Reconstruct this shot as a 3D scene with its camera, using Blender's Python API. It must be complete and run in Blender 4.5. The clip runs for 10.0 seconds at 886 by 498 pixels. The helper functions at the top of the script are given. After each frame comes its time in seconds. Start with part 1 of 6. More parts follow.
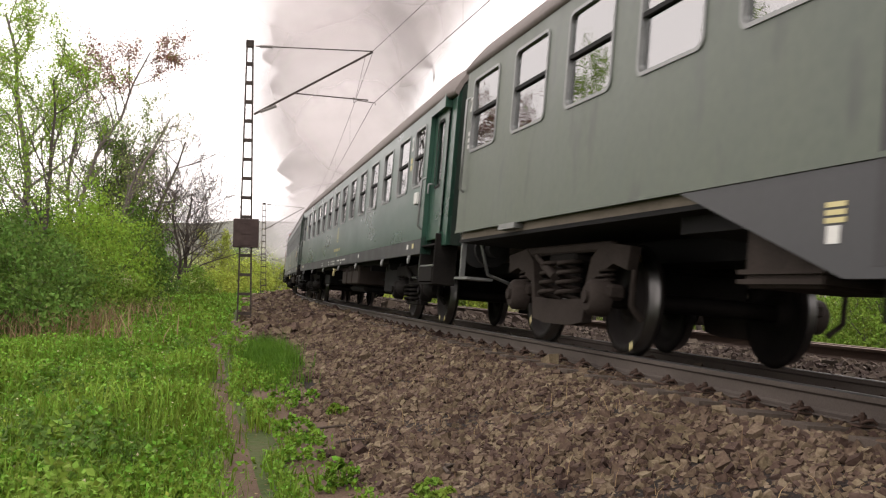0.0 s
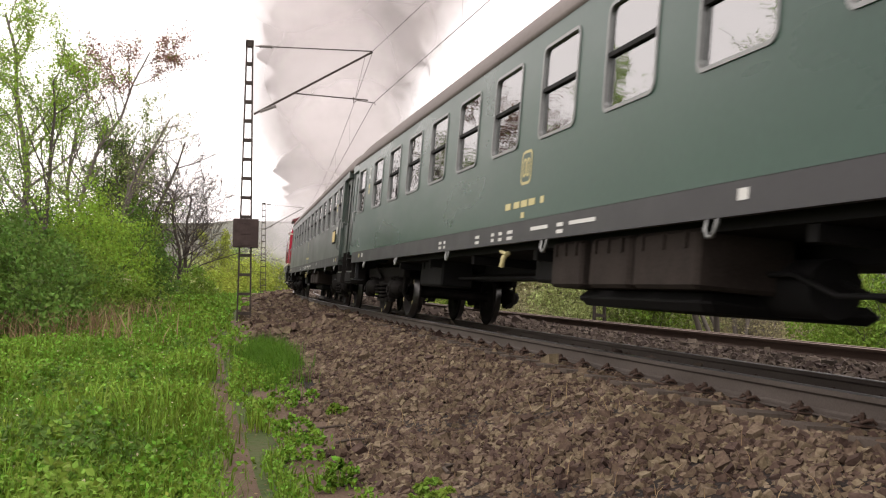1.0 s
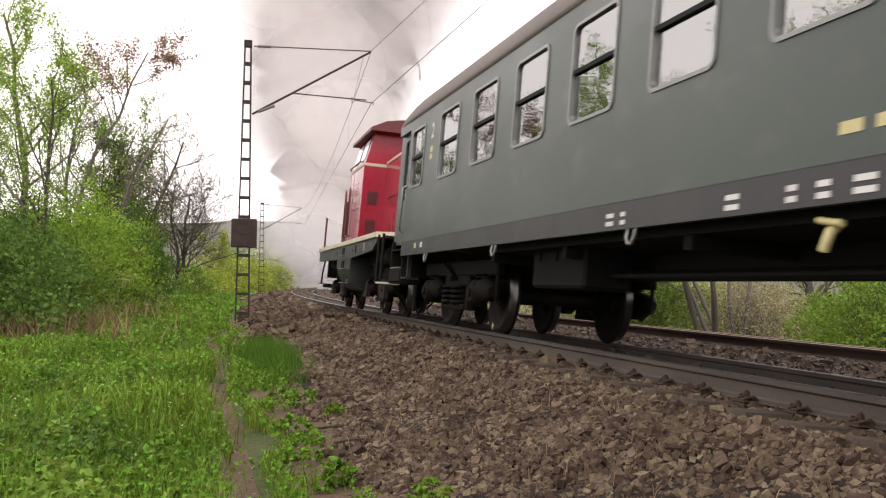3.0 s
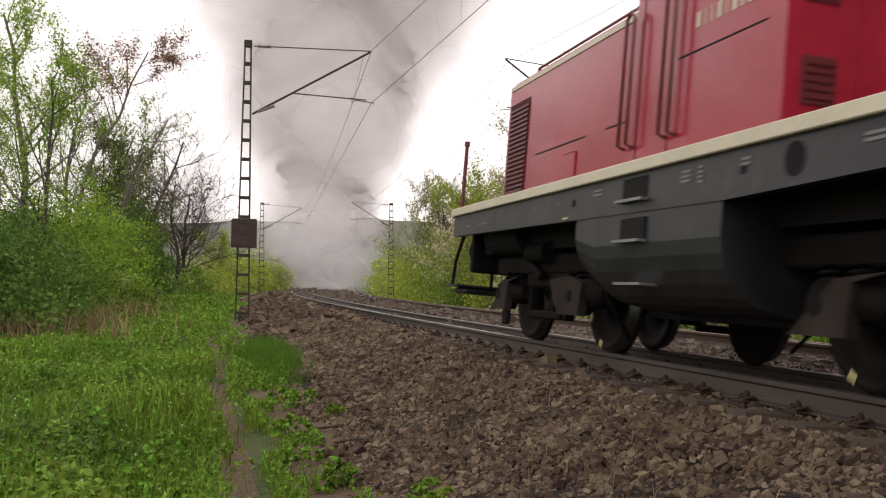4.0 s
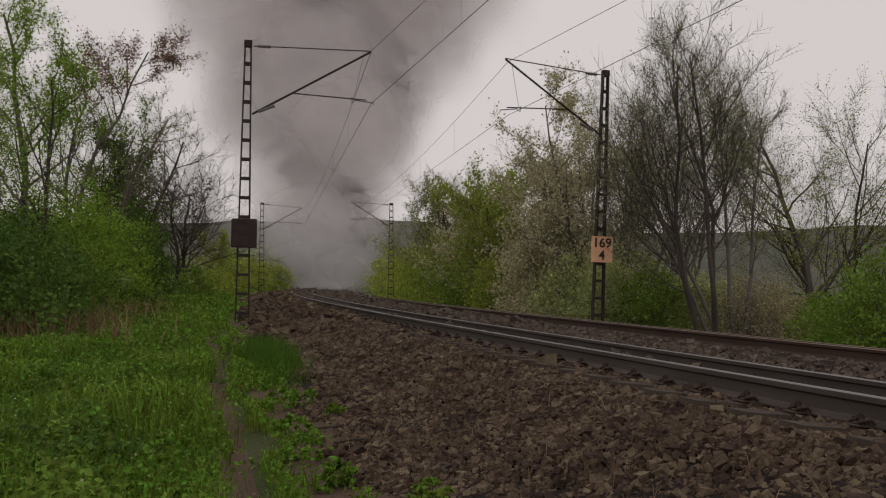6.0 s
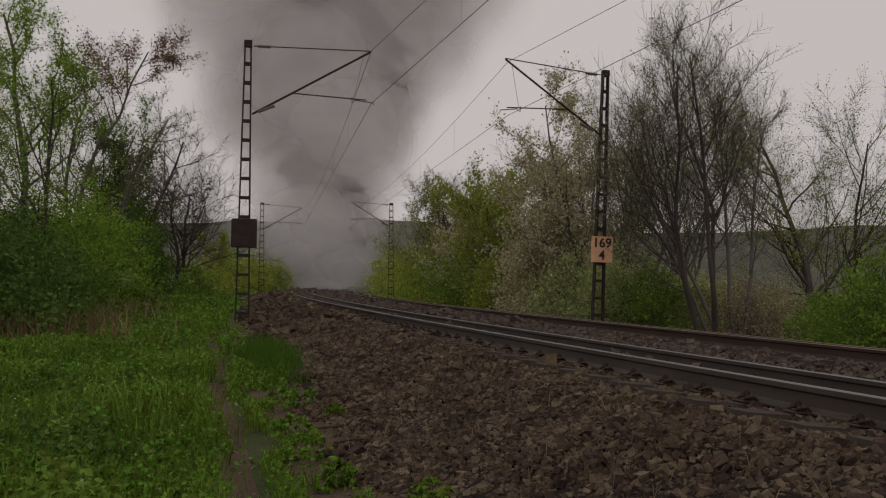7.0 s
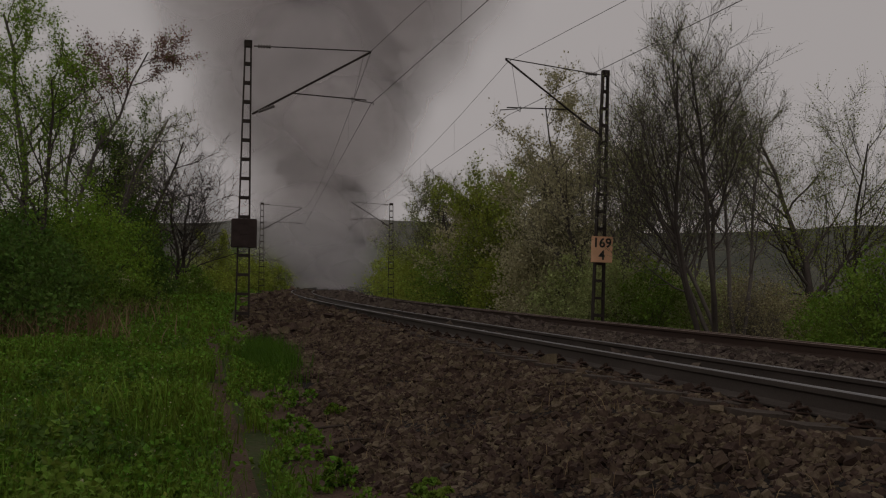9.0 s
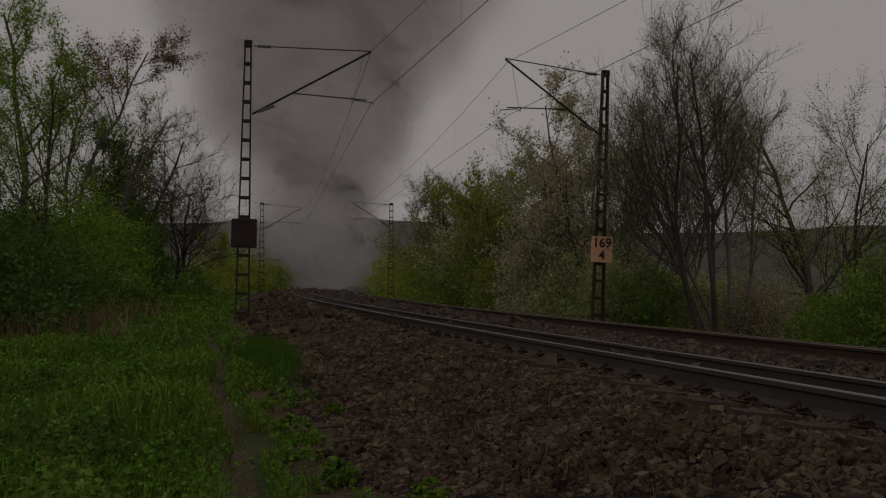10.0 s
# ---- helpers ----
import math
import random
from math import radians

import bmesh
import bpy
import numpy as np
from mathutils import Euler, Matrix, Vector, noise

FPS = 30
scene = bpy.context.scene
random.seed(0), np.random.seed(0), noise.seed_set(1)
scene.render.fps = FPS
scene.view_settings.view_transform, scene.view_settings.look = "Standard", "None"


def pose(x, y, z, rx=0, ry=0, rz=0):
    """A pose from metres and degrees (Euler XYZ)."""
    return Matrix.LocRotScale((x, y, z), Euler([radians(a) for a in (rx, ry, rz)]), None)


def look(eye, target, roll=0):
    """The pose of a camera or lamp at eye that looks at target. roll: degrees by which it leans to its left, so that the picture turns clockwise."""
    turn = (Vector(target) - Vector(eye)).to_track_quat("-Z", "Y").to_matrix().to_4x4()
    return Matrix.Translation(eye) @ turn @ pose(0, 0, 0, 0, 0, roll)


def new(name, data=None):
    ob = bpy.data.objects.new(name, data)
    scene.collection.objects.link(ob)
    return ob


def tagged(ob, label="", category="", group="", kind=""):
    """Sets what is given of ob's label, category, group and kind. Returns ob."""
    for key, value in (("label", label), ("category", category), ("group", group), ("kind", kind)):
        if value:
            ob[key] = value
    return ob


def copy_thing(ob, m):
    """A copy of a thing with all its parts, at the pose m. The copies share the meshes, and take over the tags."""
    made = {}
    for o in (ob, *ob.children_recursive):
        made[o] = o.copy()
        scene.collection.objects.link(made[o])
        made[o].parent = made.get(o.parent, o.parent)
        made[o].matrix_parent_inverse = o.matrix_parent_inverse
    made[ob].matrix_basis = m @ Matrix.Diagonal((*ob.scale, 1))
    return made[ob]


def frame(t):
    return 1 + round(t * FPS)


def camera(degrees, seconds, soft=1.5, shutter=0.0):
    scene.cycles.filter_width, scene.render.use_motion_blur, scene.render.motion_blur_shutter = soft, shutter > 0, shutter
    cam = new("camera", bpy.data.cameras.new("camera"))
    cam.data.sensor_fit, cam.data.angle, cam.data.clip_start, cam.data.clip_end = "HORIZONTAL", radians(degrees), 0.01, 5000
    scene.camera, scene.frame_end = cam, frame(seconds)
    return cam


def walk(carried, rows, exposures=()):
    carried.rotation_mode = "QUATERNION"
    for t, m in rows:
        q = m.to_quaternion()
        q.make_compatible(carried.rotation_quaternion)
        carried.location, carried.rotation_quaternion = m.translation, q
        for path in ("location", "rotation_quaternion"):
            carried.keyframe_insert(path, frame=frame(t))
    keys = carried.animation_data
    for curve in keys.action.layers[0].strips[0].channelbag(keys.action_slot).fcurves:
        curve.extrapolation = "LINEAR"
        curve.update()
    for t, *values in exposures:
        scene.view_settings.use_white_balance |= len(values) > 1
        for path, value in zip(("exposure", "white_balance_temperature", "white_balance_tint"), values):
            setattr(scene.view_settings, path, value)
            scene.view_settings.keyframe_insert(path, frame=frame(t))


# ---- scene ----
from math import sin, cos, tan, pi, sqrt, atan2

# ---------------------------------------------------------------- camera
R = 654.7          # radius of the outer rail of the near track
D0 = 3.852         # distance from the camera to that rail
CANT = 0.1253      # the inner rail lies this much lower
LEAN = math.asin(CANT / 1.505)
S2 = 3.939         # offset of the second track's outer rail
Z1, Z2 = -0.010, -0.120
EYE = Vector((0, 0, 0.6214))
YAW, PITCH, ROLL = 14.609, 1.9186, 0.297


def eye_pose(yaw):
    y, p = radians(yaw), radians(PITCH)
    return look(EYE, EYE + Vector((sin(y) * cos(p), cos(y) * cos(p), sin(p))), ROLL)


cam = camera(46.9, 10.0, soft=1.2, shutter=0.12)
walk(cam, [(0.0, eye_pose(YAW - 0.105)), (1.0, eye_pose(YAW - 0.09)), (1.8, eye_pose(YAW - 0.05)), (2.7, eye_pose(YAW)),
           (4.0, eye_pose(YAW)), (7.0, eye_pose(YAW)), (10.0, eye_pose(YAW))],
     exposures=[(0.0, 0.0), (3.6, -0.05), (4.0, -0.55), (4.4, -1.0), (5.0, -1.42), (5.5, -1.64), (7.0, -2.09), (7.5, -2.24), (8.5, -2.54),
                (9.0, -2.73), (10.0, -3.12)])

# ---------------------------------------------------------------- light
world = bpy.data.worlds.new("overcast_sky")
scene.world = world
world.use_nodes = True
wn = world.node_tree.nodes
wl = world.node_tree.links
sky = wn.new("ShaderNodeTexSky")
sky.sky_type, sky.sun_disc = "NISHITA", False
sky.sun_elevation, sky.sun_rotation = radians(48), radians(200)
sky.air_density, sky.dust_density, sky.ozone_density = 1.0, 6.0, 0.5
pale = wn.new("ShaderNodeHueSaturation")
pale.inputs["Saturation"].default_value = 0.06
veil = wn.new("ShaderNodeMixRGB")
veil.inputs["Fac"].default_value = 0.75
veil.inputs["Color2"].default_value = (20.6, 18.9, 18.6, 1)
wl.new(sky.outputs[0], pale.inputs["Color"])
wl.new(pale.outputs[0], veil.inputs["Color1"])
wl.new(veil.outputs[0], wn["Background"].inputs["Color"])
wn["Background"].inputs["Strength"].default_value = 0.14

sun = new("sun", bpy.data.lights.new("sun", "SUN"))
sun.data.energy, sun.data.angle, sun.data.color = 0.9, radians(25), (1, 0.97, 0.92)
sun.matrix_world = look((0, 0, 0), (sin(radians(20)) * cos(radians(48)), cos(radians(20)) * cos(radians(48)), -sin(radians(48))))


# ---------------------------------------------------------------- plan
def place(a, u, z=0.0):
    """The point at the distance a along the near rail, u to its inner side and z above it."""
    return Vector((D0 + R - (R - u) * cos(a / R), (R - u) * sin(a / R), z))


def stand(a, u, z, turn=0.0):
    p = place(a, u, z)
    return pose(p.x, p.y, p.z, 0, 0, turn - math.degrees(a / R))


def spot(bearing, dist, z=0.0):
    b = radians(bearing)
    return Vector((sin(b) * dist, cos(b) * dist, z))


def smooth(t):
    t = min(1, max(0, t))
    return t * t * (3 - 2 * t)


def ramp(x, table):
    if x <= table[0][0]:
        return table[0][1]
    for (x0, y0), (x1, y1) in zip(table, table[1:]):
        if x <= x1:
            return y0 + (y1 - y0) * (x - x0) / (x1 - x0)
    return table[-1][1]


SECTION = [(-400, 0.5), (-60, 0.6), (-30, 0.3), (-14, -0.35), (-9, -0.58), (-5, -0.70), (-3.6, -0.76), (-2.75, -0.72), (-1.9, -0.52), (-1.1, -0.275), (-0.62, -0.198), (-0.3, -0.212),
           (-0.2, -0.2), (0.75, -0.292), (1.75, -0.337), (2.3, -0.38), (2.8, -0.35), (3.5, -0.302), (4.7, -0.382), (5.7, -0.45), (6.4, -0.52),
           (7.6, -0.85), (9, -1.2), (14, -2.2), (24, -4.5), (60, -9), (160, -12), (400, -12)]


def ground_z(x, y):
    dx, dy = x - D0 - R, y
    u = R - sqrt(dx * dx + dy * dy) if x < D0 + R else 700
    a = R * atan2(dy, -dx)
    z = ramp(u, SECTION)
    if u < -1.5:
        z += 0.26 * smooth((a - 8) / 18) * smooth((-1.5 - u) / 1.0)
    return z, a, u


# ---------------------------------------------------------------- mesh helpers
class Shape:
    """Collects the faces of one mesh."""

    def __init__(self):
        self.v, self.f, self.s, self.m = [], [], [], []

    def add(self, verts, faces, smooth_faces=False, mat=0):
        n = len(self.v)
        self.v += [tuple(p) for p in verts]
        self.f += [tuple(i + n for i in f) for f in faces]
        self.s += [smooth_faces] * len(faces)
        self.m += [mat] * len(faces)
        return self

    def box(self, x0, x1, y0, y1, z0, z1, m=None, mat=0, bevel=0.0):
        if bevel:
            b = min(bevel, (x1 - x0) / 2.1, (y1 - y0) / 2.1, (z1 - z0) / 2.1)
            rings = []
            for z, k in ((z0, b), (z0 + b, 0), (z1 - b, 0), (z1, b)):
                X0, X1, Y0, Y1 = x0 + k, x1 - k, y0 + k, y1 - k
                rings.append([(X0 + b, Y0, z), (X1 - b, Y0, z), (X1, Y0 + b, z), (X1, Y1 - b, z), (X1 - b, Y1, z), (X0 + b, Y1, z), (X0, Y1 - b, z), (X0, Y0 + b, z)])
            v = [Vector(p) for r in rings for p in r]
            f = [tuple(range(7, -1, -1)), tuple(range(24, 32))]
            for k in range(3):
                f += [(k * 8 + i, k * 8 + (i + 1) % 8, k * 8 + 8 + (i + 1) % 8, k * 8 + 8 + i) for i in range(8)]
        else:
            v = [Vector((x, y, z)) for z in (z0, z1) for y in (y0, y1) for x in (x0, x1)]
            f = [(0, 2, 3, 1), (4, 5, 7, 6), (0, 1, 5, 4), (2, 6, 7, 3), (0, 4, 6, 2), (1, 3, 7, 5)]
        if m:
            v = [m @ p for p in v]
        return self.add(v, f, False, mat)

    def tube(self, points, radii, seg=8, caps=True, mat=0, shade=True):
        pts = [Vector(p) for p in points]
        if not hasattr(radii, "__len__"):
            radii = [radii] * len(pts)
        v, f = [], []
        side = None
        for i, (p, r) in enumerate(zip(pts, radii)):
            t = (pts[min(i + 1, len(pts) - 1)] - pts[max(i - 1, 0)]).normalized()
            if side is None:
                side = t.orthogonal().normalized()
            side = (side - t * side.dot(t))
            side = side.normalized() if side.length > 1e-6 else t.orthogonal().normalized()
            up = t.cross(side)
            v += [p + side * (r * cos(2 * pi * k / seg)) + up * (r * sin(2 * pi * k / seg)) for k in range(seg)]
        for i in range(len(pts) - 1):
            f += [(i * seg + k, i * seg + (k + 1) % seg, (i + 1) * seg + (k + 1) % seg, (i + 1) * seg + k) for k in range(seg)]
        self.add(v, f, shade, mat)
        if caps:
            n = len(pts) - 1
            self.add(v[:seg], [tuple(range(seg - 1, -1, -1))], False, mat)
            self.add(v[n * seg:], [tuple(range(seg))], False, mat)
        return self

    def sweep(self, section, rings, closed=True, caps=True, shade=False, mat=0):
        """section: 2D points; rings: functions or matrices that put (x, z) of the section in space."""
        k = len(section)
        v = [m @ Vector((x, 0, z)) for m in rings for x, z in section]
        f = []
        n = k if closed else k - 1
        for i in range(len(rings) - 1):
            f += [(i * k + j, (i + 1) * k + j, (i + 1) * k + (j + 1) % k, i * k + (j + 1) % k) for j in range(n)]
        last = len(v) - k
        if caps and closed and not shade:
            f += [tuple(range(k)), tuple(range(last + k - 1, last - 1, -1))]
        self.add(v, f, shade, mat)
        if caps and closed and shade:
            self.add(v[:k], [tuple(range(k))], False, mat)
            self.add(v[-k:], [tuple(range(k - 1, -1, -1))], False, mat)
        return self

    def mesh(self, name, mats):
        me = bpy.data.meshes.new(name)
        me.from_pydata(self.v, [], self.f)
        for m in mats if hasattr(mats, "__len__") else [mats]:
            me.materials.append(m)
        me.polygons.foreach_set("use_smooth", self.s)
        me.polygons.foreach_set("material_index", self.m)
        me.update()
        return me


def part(name, shape, mats=None, parent=None, label="", at=None):
    """Links a shape as one mesh object under a thing or a part."""
    ob = new(name, shape.mesh(name, mats) if isinstance(shape, Shape) else shape)
    if parent:
        ob.parent = parent
    if at is not None:
        ob.matrix_basis = at
    if label:
        tagged(ob, label)
    return ob


def thing(name, label, category, at=None, group="", kind=""):
    ob = new(name)
    ob.empty_display_size = 0.2
    if at is not None:
        ob.matrix_basis = at
    return tagged(ob, label, category, group, kind)


def numpy_mesh(name, verts, faces, mat, smooth_faces=False):
    """A mesh from arrays; all faces have the same number of corners."""
    me = bpy.data.meshes.new(name)
    n, k = faces.shape
    me.vertices.add(len(verts))
    me.vertices.foreach_set("co", np.ascontiguousarray(verts, dtype=np.float32).ravel())
    me.loops.add(n * k)
    me.loops.foreach_set("vertex_index", np.ascontiguousarray(faces, dtype=np.int32).ravel())
    me.polygons.add(n)
    me.polygons.foreach_set("loop_start", np.arange(0, n * k, k, dtype=np.int32))
    me.polygons.foreach_set("use_smooth", np.full(n, smooth_faces))
    me.materials.append(mat)
    me.update(calc_edges=True)
    me.validate()
    return me


# ---------------------------------------------------------------- materials
def material(name, colors, rough=0.6, metal=0.0, scale=4.0, fine=60.0, bump=0.15, depth=0.01, spread=0.0, streak=None, ior=1.5, spot_color=None, spot_at=0.62, coat=0.0, spec=None):
    """colors: two or three colours mixed by noise of two sizes. spread: how much single pieces differ. streak: stretch of the noise along z."""
    m = bpy.data.materials.new(name)
    m.use_nodes = True
    n, l = m.node_tree.nodes, m.node_tree.links
    b = n["Principled BSDF"]
    b.inputs["Roughness"].default_value, b.inputs["Metallic"].default_value, b.inputs["IOR"].default_value = rough, metal, ior
    b.inputs["Coat Weight"].default_value = coat
    b.inputs["Specular IOR Level"].default_value = spec if spec is not None else 0.15 if rough >= 0.7 else 0.4
    co = n.new("ShaderNodeTexCoord")
    mp = n.new("ShaderNodeMapping")
    l.new(co.outputs["Object"], mp.inputs["Vector"])
    if streak:
        mp.inputs["Scale"].default_value = streak
    big, small = n.new("ShaderNodeTexNoise"), n.new("ShaderNodeTexNoise")
    for t, s, d in ((big, scale, 5), (small, fine, 3)):
        t.inputs["Scale"].default_value, t.inputs["Detail"].default_value = s, d
        l.new(mp.outputs[0] if t is big else co.outputs["Object"], t.inputs["Vector"])
    r = n.new("ShaderNodeValToRGB")
    r.color_ramp.elements[0].position, r.color_ramp.elements[1].position = 0.33, 0.68
    r.color_ramp.elements[0].color, r.color_ramp.elements[1].color = (*colors[0], 1), (*colors[-1], 1)
    if len(colors) == 3:
        r.color_ramp.elements.new(0.5).color = (*colors[1], 1)
    mixed = n.new("ShaderNodeMath")
    mixed.operation = "MULTIPLY_ADD"
    mixed.inputs[1].default_value = 0.4
    l.new(small.outputs["Fac"], mixed.inputs[0])
    half = n.new("ShaderNodeMath")
    half.operation = "MULTIPLY"
    half.inputs[1].default_value = 0.6
    l.new(big.outputs["Fac"], half.inputs[0])
    l.new(half.outputs[0], mixed.inputs[2])
    l.new(mixed.outputs[0], r.inputs["Fac"])
    out = r.outputs["Color"]
    if spread:
        g = n.new("ShaderNodeNewGeometry")
        o = n.new("ShaderNodeObjectInfo")
        add = n.new("ShaderNodeMath")
        add.operation = "ADD"
        l.new(g.outputs["Random Per Island"], add.inputs[0])
        l.new(o.outputs["Random"], add.inputs[1])
        fr = n.new("ShaderNodeMath")
        fr.operation = "FRACT"
        l.new(add.outputs[0], fr.inputs[0])
        mr = n.new("ShaderNodeMapRange")
        mr.inputs["To Min"].default_value, mr.inputs["To Max"].default_value = 1 - spread, 1 + spread
        l.new(fr.outputs[0], mr.inputs["Value"])
        hs = n.new("ShaderNodeHueSaturation")
        l.new(mr.outputs[0], hs.inputs["Value"])
        l.new(out, hs.inputs["Color"])
        hue = n.new("ShaderNodeMapRange")
        hue.inputs["To Min"].default_value, hue.inputs["To Max"].default_value = 0.5 - spread * 0.05, 0.5 + spread * 0.05
        l.new(fr.outputs[0], hue.inputs["Value"])
        l.new(hue.outputs[0], hs.inputs["Hue"])
        out = hs.outputs["Color"]
    if spot_color:
        sp = n.new("ShaderNodeTexNoise")
        sp.inputs["Scale"].default_value, sp.inputs["Detail"].default_value = scale * 2.3, 8
        l.new(mp.outputs[0], sp.inputs["Vector"])
        sr = n.new("ShaderNodeValToRGB")
        sr.color_ramp.elements[0].position, sr.color_ramp.elements[1].position = spot_at - 0.08, spot_at + 0.08
        l.new(sp.outputs["Fac"], sr.inputs["Fac"])
        mx = n.new("ShaderNodeMixRGB")
        mx.inputs["Color2"].default_value = (*spot_color, 1)
        l.new(sr.outputs["Color"], mx.inputs["Fac"])
        l.new(out, mx.inputs["Color1"])
        out = mx.outputs[0]
    l.new(out, b.inputs["Base Color"])
    rr = n.new("ShaderNodeMapRange")
    rr.inputs["To Min"].default_value, rr.inputs["To Max"].default_value = max(0.02, rough - 0.12), min(1, rough + 0.12)
    l.new(big.outputs["Fac"], rr.inputs["Value"])
    l.new(rr.outputs[0], b.inputs["Roughness"])
    if bump:
        bp = n.new("ShaderNodeBump")
        bp.inputs["Strength"].default_value, bp.inputs["Distance"].default_value = bump, depth
        l.new(small.outputs["Fac"], bp.inputs["Height"])
        l.new(bp.outputs[0], b.inputs["Normal"])
    return m


def leaf_material(name, a, b, see_through=0.35, spread=0.35):
    m = material(name, [a, b], rough=0.6, scale=0.7, fine=9, bump=0, spread=spread, spec=0.12)
    n, l = m.node_tree.nodes, m.node_tree.links
    p = n["Principled BSDF"]
    tr = n.new("ShaderNodeBsdfTranslucent")
    l.new(p.inputs["Base Color"].links[0].from_socket, tr.inputs["Color"])
    mx = n.new("ShaderNodeMixShader")
    mx.inputs[0].default_value = see_through
    l.new(p.outputs[0], mx.inputs[1])
    l.new(tr.outputs[0], mx.inputs[2])
    l.new(mx.outputs[0], n["Material Output"].inputs["Surface"])
    return m


M = {}
M["earth"] = material("earth_and_turf", [(0.0252, 0.0384, 0.0096), (0.0456, 0.0624, 0.0180), (0.0708, 0.0624, 0.0336)], 0.95, scale=0.8, fine=14, bump=0.6, depth=0.04)
M["path"] = material("trodden_earth", [(0.066, 0.042, 0.029), (0.115, 0.080, 0.056)], 0.95, scale=3, fine=40, bump=0.7, depth=0.02)
# Much darker than the stones: shade in the gaps is painted into the bed.
M["grit"] = material("shaded_ballast_bed", [(0.011, 0.0085, 0.007), (0.024, 0.018, 0.015)], 0.95, scale=6, fine=32, bump=1.0, depth=0.03)
M["stone"] = material("ballast_stone", [(0.034, 0.0215, 0.0145), (0.075, 0.051, 0.035), (0.140, 0.103, 0.075)], 0.9, scale=3, fine=45, bump=0.5, depth=0.006, spread=0.55)
M["stone_far"] = material("ballast_stone_grey", [(0.048, 0.034, 0.027), (0.112, 0.087, 0.071)], 0.9, scale=3, fine=45, bump=0.5, depth=0.006, spread=0.4)
M["rail_side"] = material("rusty_rail", [(0.044, 0.027, 0.021), (0.080, 0.054, 0.042)], 0.75, metal=0.3, scale=5, fine=70, bump=0.3, depth=0.002, streak=(1, 0.2, 1))
M["rail_grey"] = material("worn_grey_brown_rail", [(0.058, 0.047, 0.040), (0.105, 0.088, 0.076)], 0.7, metal=0.3, scale=5, fine=70, bump=0.3, depth=0.002, streak=(1, 0.2, 1))
M["rail_head"] = material("polished_rail_head", [(0.1875, 0.1830, 0.1830), (0.2455, 0.2411, 0.2366)], 0.45, metal=1.0, scale=3, fine=50, bump=0.05, depth=0.001, streak=(1, 0.1, 1))
M["rail_rust"] = material("browned_rail_head", [(0.16, 0.11, 0.085), (0.25, 0.19, 0.155)], 0.5, metal=0.6, scale=3, fine=50, bump=0.1, depth=0.001, streak=(1, 0.1, 1))
M["sleeper"] = material("weathered_sleeper", [(0.045, 0.034, 0.027), (0.084, 0.067, 0.054)], 0.9, scale=5, fine=60, bump=0.5, depth=0.006)
M["iron"] = material("rusted_iron", [(0.04, 0.026, 0.02), (0.085, 0.055, 0.042)], 0.75, metal=0.4, scale=9, fine=80, bump=0.3, depth=0.002)
M["mast"] = material("weathered_mast_steel", [(0.0270, 0.0216, 0.0192), (0.0600, 0.0468, 0.0396)], 0.75, metal=0.2, scale=4, fine=40, bump=0.25, depth=0.002)
M["wire"] = material("dull_copper_wire", [(0.06, 0.055, 0.052), (0.10, 0.09, 0.085)], 0.6, metal=0.4, scale=4, fine=40, bump=0)
M["insulator"] = material("brown_porcelain", [(0.10, 0.085, 0.08), (0.16, 0.14, 0.13)], 0.3, scale=4, fine=30, bump=0)
M["signbox"] = material("dark_brown_tin", [(0.030, 0.020, 0.018), (0.055, 0.038, 0.034)], 0.7, scale=6, fine=60, bump=0.15, depth=0.002)
# Near-black; on the underframes it also holds the shade below the train.
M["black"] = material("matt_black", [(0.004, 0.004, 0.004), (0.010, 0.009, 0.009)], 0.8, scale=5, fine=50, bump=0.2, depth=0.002)


